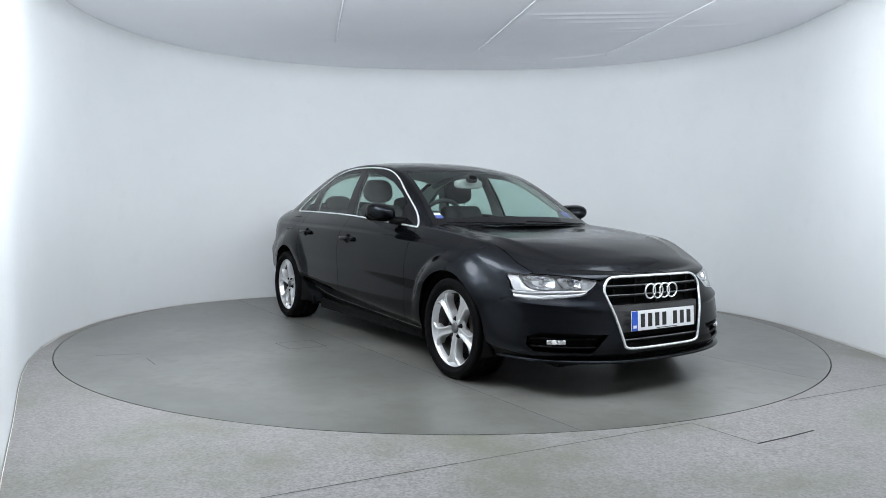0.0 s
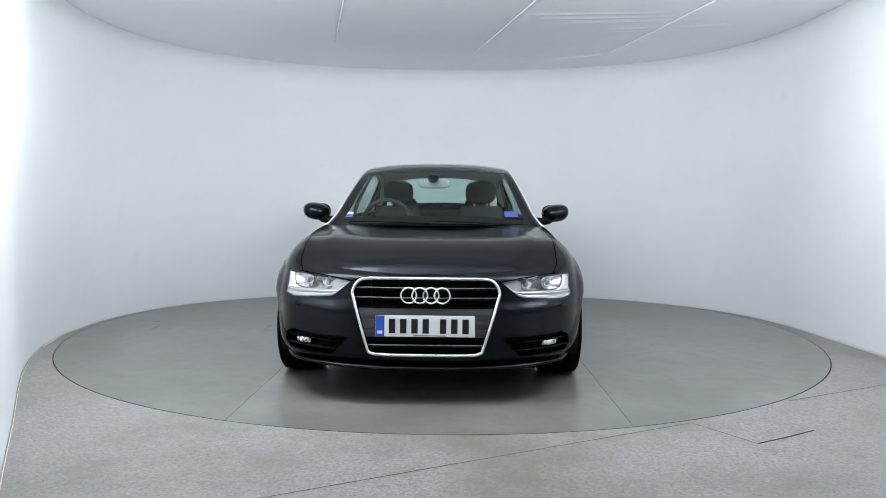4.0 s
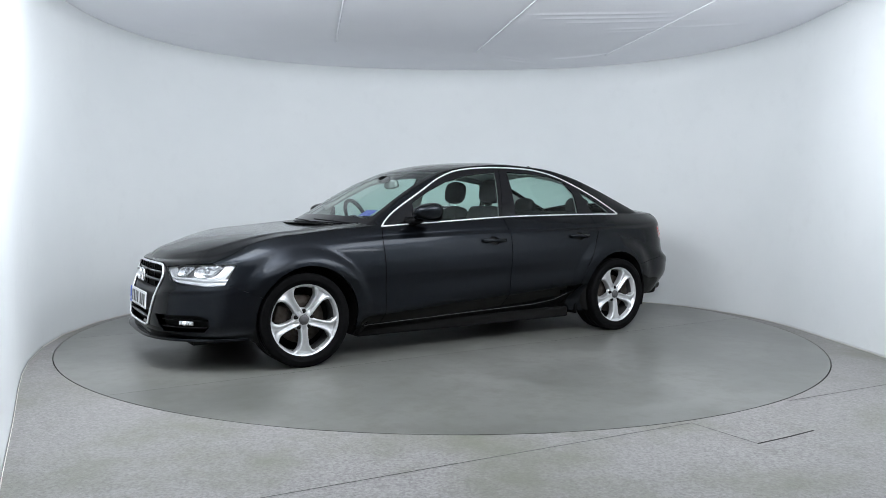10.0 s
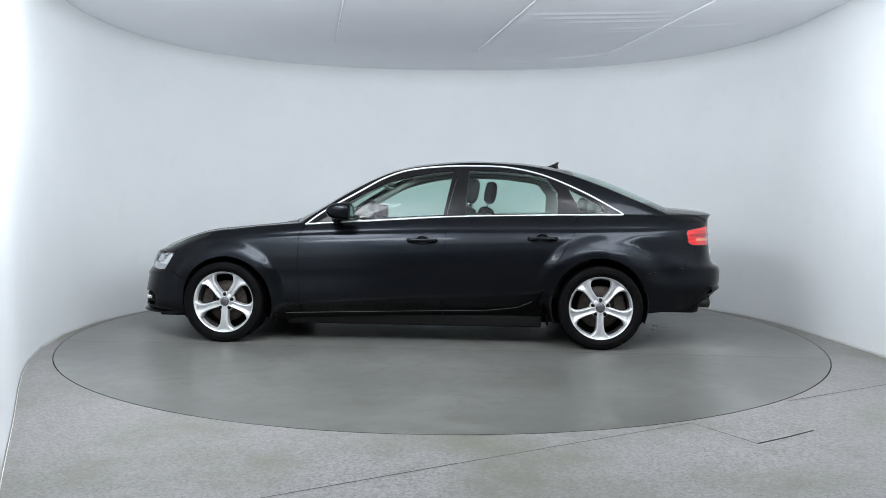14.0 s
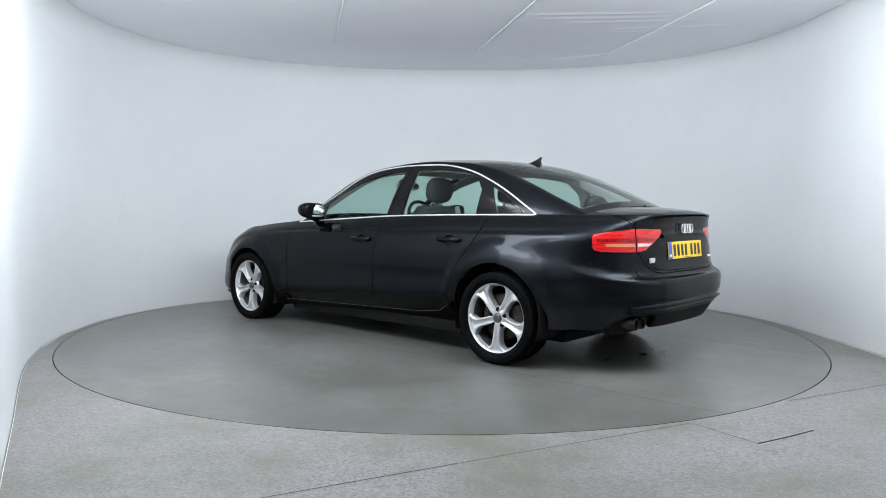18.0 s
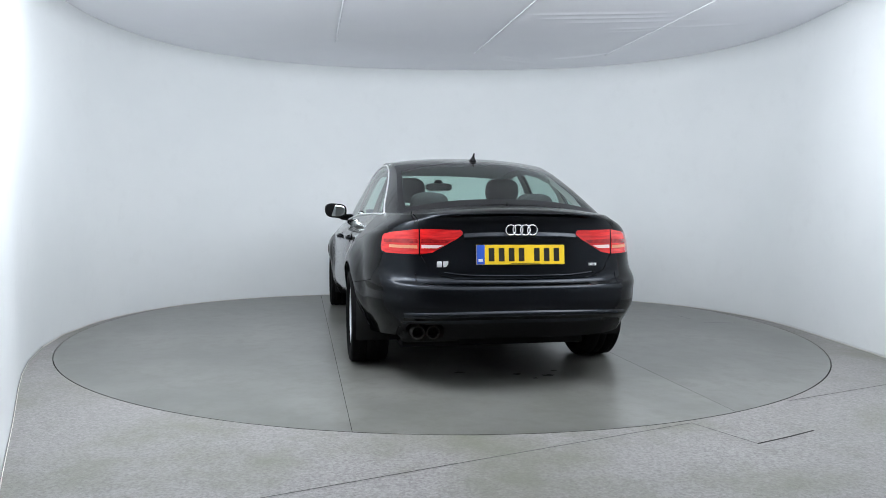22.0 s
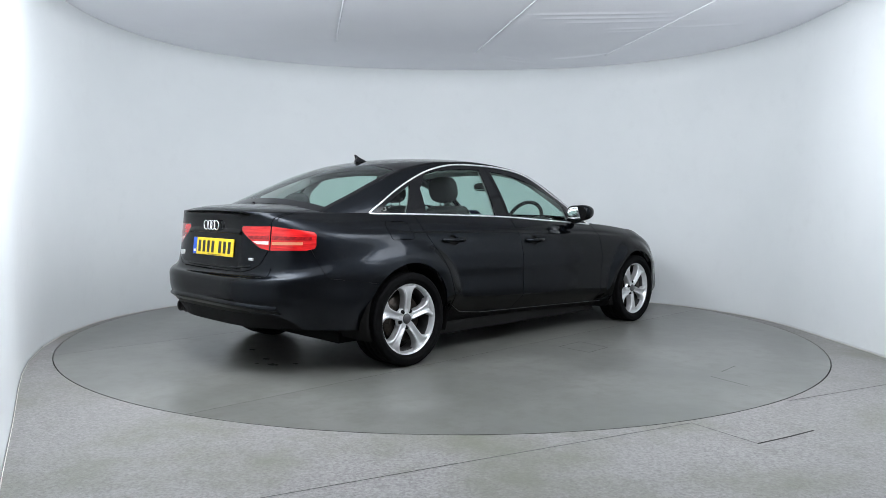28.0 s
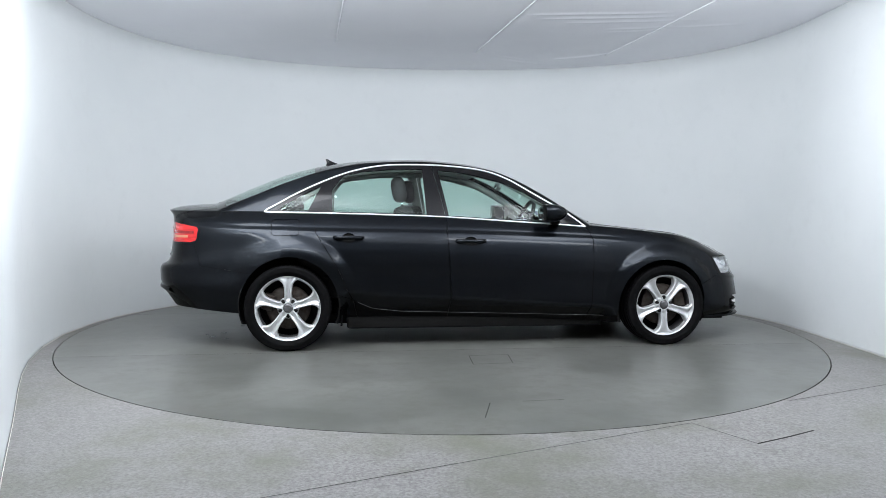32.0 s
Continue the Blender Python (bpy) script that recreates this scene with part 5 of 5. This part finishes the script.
wheel_ob = part("steering_wheel", bm, SEATM, car, "black leather steering wheel")
wheel_ob.matrix_basis = pose(CAR_X + 0.43, CAR_Y - 0.37, 0.915, 0, 24, 0)
bm = bmesh.new()
squircle(bm, (0.03, 0, -0.01), (0.035, 0.085, 0.07), 2.6)
part("airbag_hub", bm, BLACK, wheel_ob)
bm = bmesh.new()
for y in (-0.13, 0.13):
    box(bm, (0.0, min(y * 0.4, y * 1.36), -0.03), (0.02, max(y * 0.4, y * 1.36), 0.02), 0.006)
box(bm, (0.0, -0.03, -0.175), (0.02, 0.03, -0.05), 0.006)
part("wheel_spokes", bm, BLACK, wheel_ob)
MIRRORGREY = material("grey_mirror_plastic", (0.34, 0.345, 0.345), 0.5)
bm = bmesh.new()
squircle(bm, (0, 0, 0), (0.022, 0.125, 0.038), 3.0)
im = part("interior_mirror", bm, MIRRORGREY, car, "light grey interior rear-view mirror")
im.matrix_basis = pose(CAR_X + 0.30, CAR_Y - 0.02, 1.215, 0, 8, -6)
bm = bmesh.new()
squircle(bm, (-0.021, 0, 0), (0.003, 0.118, 0.032), 3.2)
part("mirror_glass", bm, MIRRORM, im)
bm = bmesh.new()
squircle(bm, (0.05, 0.0, 0.045), (0.05, 0.04, 0.03), 2.5)
part("mirror_foot", bm, BLACK, im, "black mirror foot")
# window stickers
for nm, y0, y1, z0, z1, mat in (("windscreen_sticker", 0.50, 0.60, 0.945, 0.985, STICKER), ("windscreen_sticker", -0.66, -0.585, 0.935, 0.955, STICKER), ("windscreen_sticker", -0.66, -0.585, 0.956, 0.972, WHITE)):
    bm = bmesh.new()
    rows = []
    for j in range(4):
        row = []
        for i in range(6):
            y = y0 + (y1 - y0) * i / 5
            z = z0 + (z1 - z0) * j / 3
            p, n = snap((3.0, abs(y), z + 0.02), (-1, 0, 0))
            row.append((p.x - 0.006, y, p.z))
        rows.append(row)
    grid(bm, rows)
    part(nm, bm, mat, car, "small blue paper sticker on the windscreen" if mat is STICKER else "small white paper sticker", at=OFF)

# ---------------------------------------------------------------- marks on the turntable and the floor
def floor_line(name, parent, pts, width, mat, z=0.0012, label=""):
    bm = bmesh.new()
    for (x0, y0), (x1, y1) in zip(pts, pts[1:]):
        d = Vector((x1 - x0, y1 - y0)).normalized()
        s = Vector((-d.y, d.x)) * width / 2
        v = [bm.verts.new(q) for q in ((x0 - s.x, y0 - s.y, z), (x1 - s.x, y1 - s.y, z), (x1 + s.x, y1 + s.y, z), (x0 + s.x, y0 + s.y, z))]
        bm.faces.new(v)
    return part(name, bm, mat, parent, label, smooth=False)


SEAM = material("seam_grey", (0.045, 0.045, 0.042), 0.6)
floor_line("hatch_edge", turntable, [(0.02, -1.21), (0.30, -1.20), (0.27, -1.47), (0.0, -1.485), (0.02, -1.21)], 0.005, SEAM)
floor_line("scratch", turntable, [(0.10, -2.41), (0.33, -2.40)], 0.005, SEAM)
floor_line("scratch", turntable, [(-0.16, -2.69), (-0.08, -2.42)], 0.006, SEAM)
for nm, pts, wd in (("floor_seam", [(3.043, -1.72), (2.645, -1.922), (1.864, -2.315)], 0.006), ("floor_seam", [(1.204, -2.73), (-0.003, -3.343), (-0.635, -3.669), (-1.207, -3.975)], 0.006),
                    ("floor_crack", [(1.209, -2.723), (1.40, -3.028)], 0.005), ("floor_slot", [(1.40, -3.028), (1.579, -2.932), (1.749, -2.83)], 0.011)):
    ob = floor_line(nm, None, pts, wd, GAP if nm == "floor_slot" else SEAM)
    tagged(ob, "thin dark seam between grey vinyl sheets" if nm != "floor_slot" else "dark narrow slot cut in the grey floor", "floor seam", kind="structure")

WET = material("wet_film", (0.155, 0.160, 0.152), 0.2)
for x, y, r in ((-1.86, -0.30, 0.035), (-1.74, -0.38, 0.02), (-1.80, -0.12, 0.025), (-1.70, 0.22, 0.025), (-1.92, -0.20, 0.016)):
    bm = bmesh.new()
    vs = [bm.verts.new((x + r * math.cos(w) * (0.8 + 0.6 * noise.noise(Vector((x * 40 + 2 * math.cos(w), y * 40 + 2 * math.sin(w), 0)))), y + r * 1.5 * math.sin(w) * (0.8 + 0.6 * noise.noise(Vector((x * 31 + 2 * math.cos(w), y * 17 + 2 * math.sin(w), 5)))), 0.0014)) for w in (2 * math.pi * i / 24 for i in range(24))]
    bm.faces.new(vs)
    part("wet_patch", bm, WET, turntable, "small wet patch of dripped water", smooth=False)


# ---------------------------------------------------------------- movement
def turn_at(t):
    """Turn of the table in degrees: it starts gently and then runs evenly."""
    return -53.926 - 9.3181 * t + keyed([(0, -3.83), (0.5, -1.34), (1.0, -0.32), (1.5, -0.03), (2.0, 0.0), (40, 0.0)], t)


def motions():
    times = [0, 0.25, 0.5, 0.75, 1.0, 1.25, 1.5] + list(range(2, 33))
    walk(turntable, [(t, pose(DISC_X, DISC_Y, 0, 0, 0, turn_at(t))) for t in times])
    walk(car, [(t, pose(0, 0, 0, 0, 0, turn_at(t) + 0.07)) for t in times])


motions()
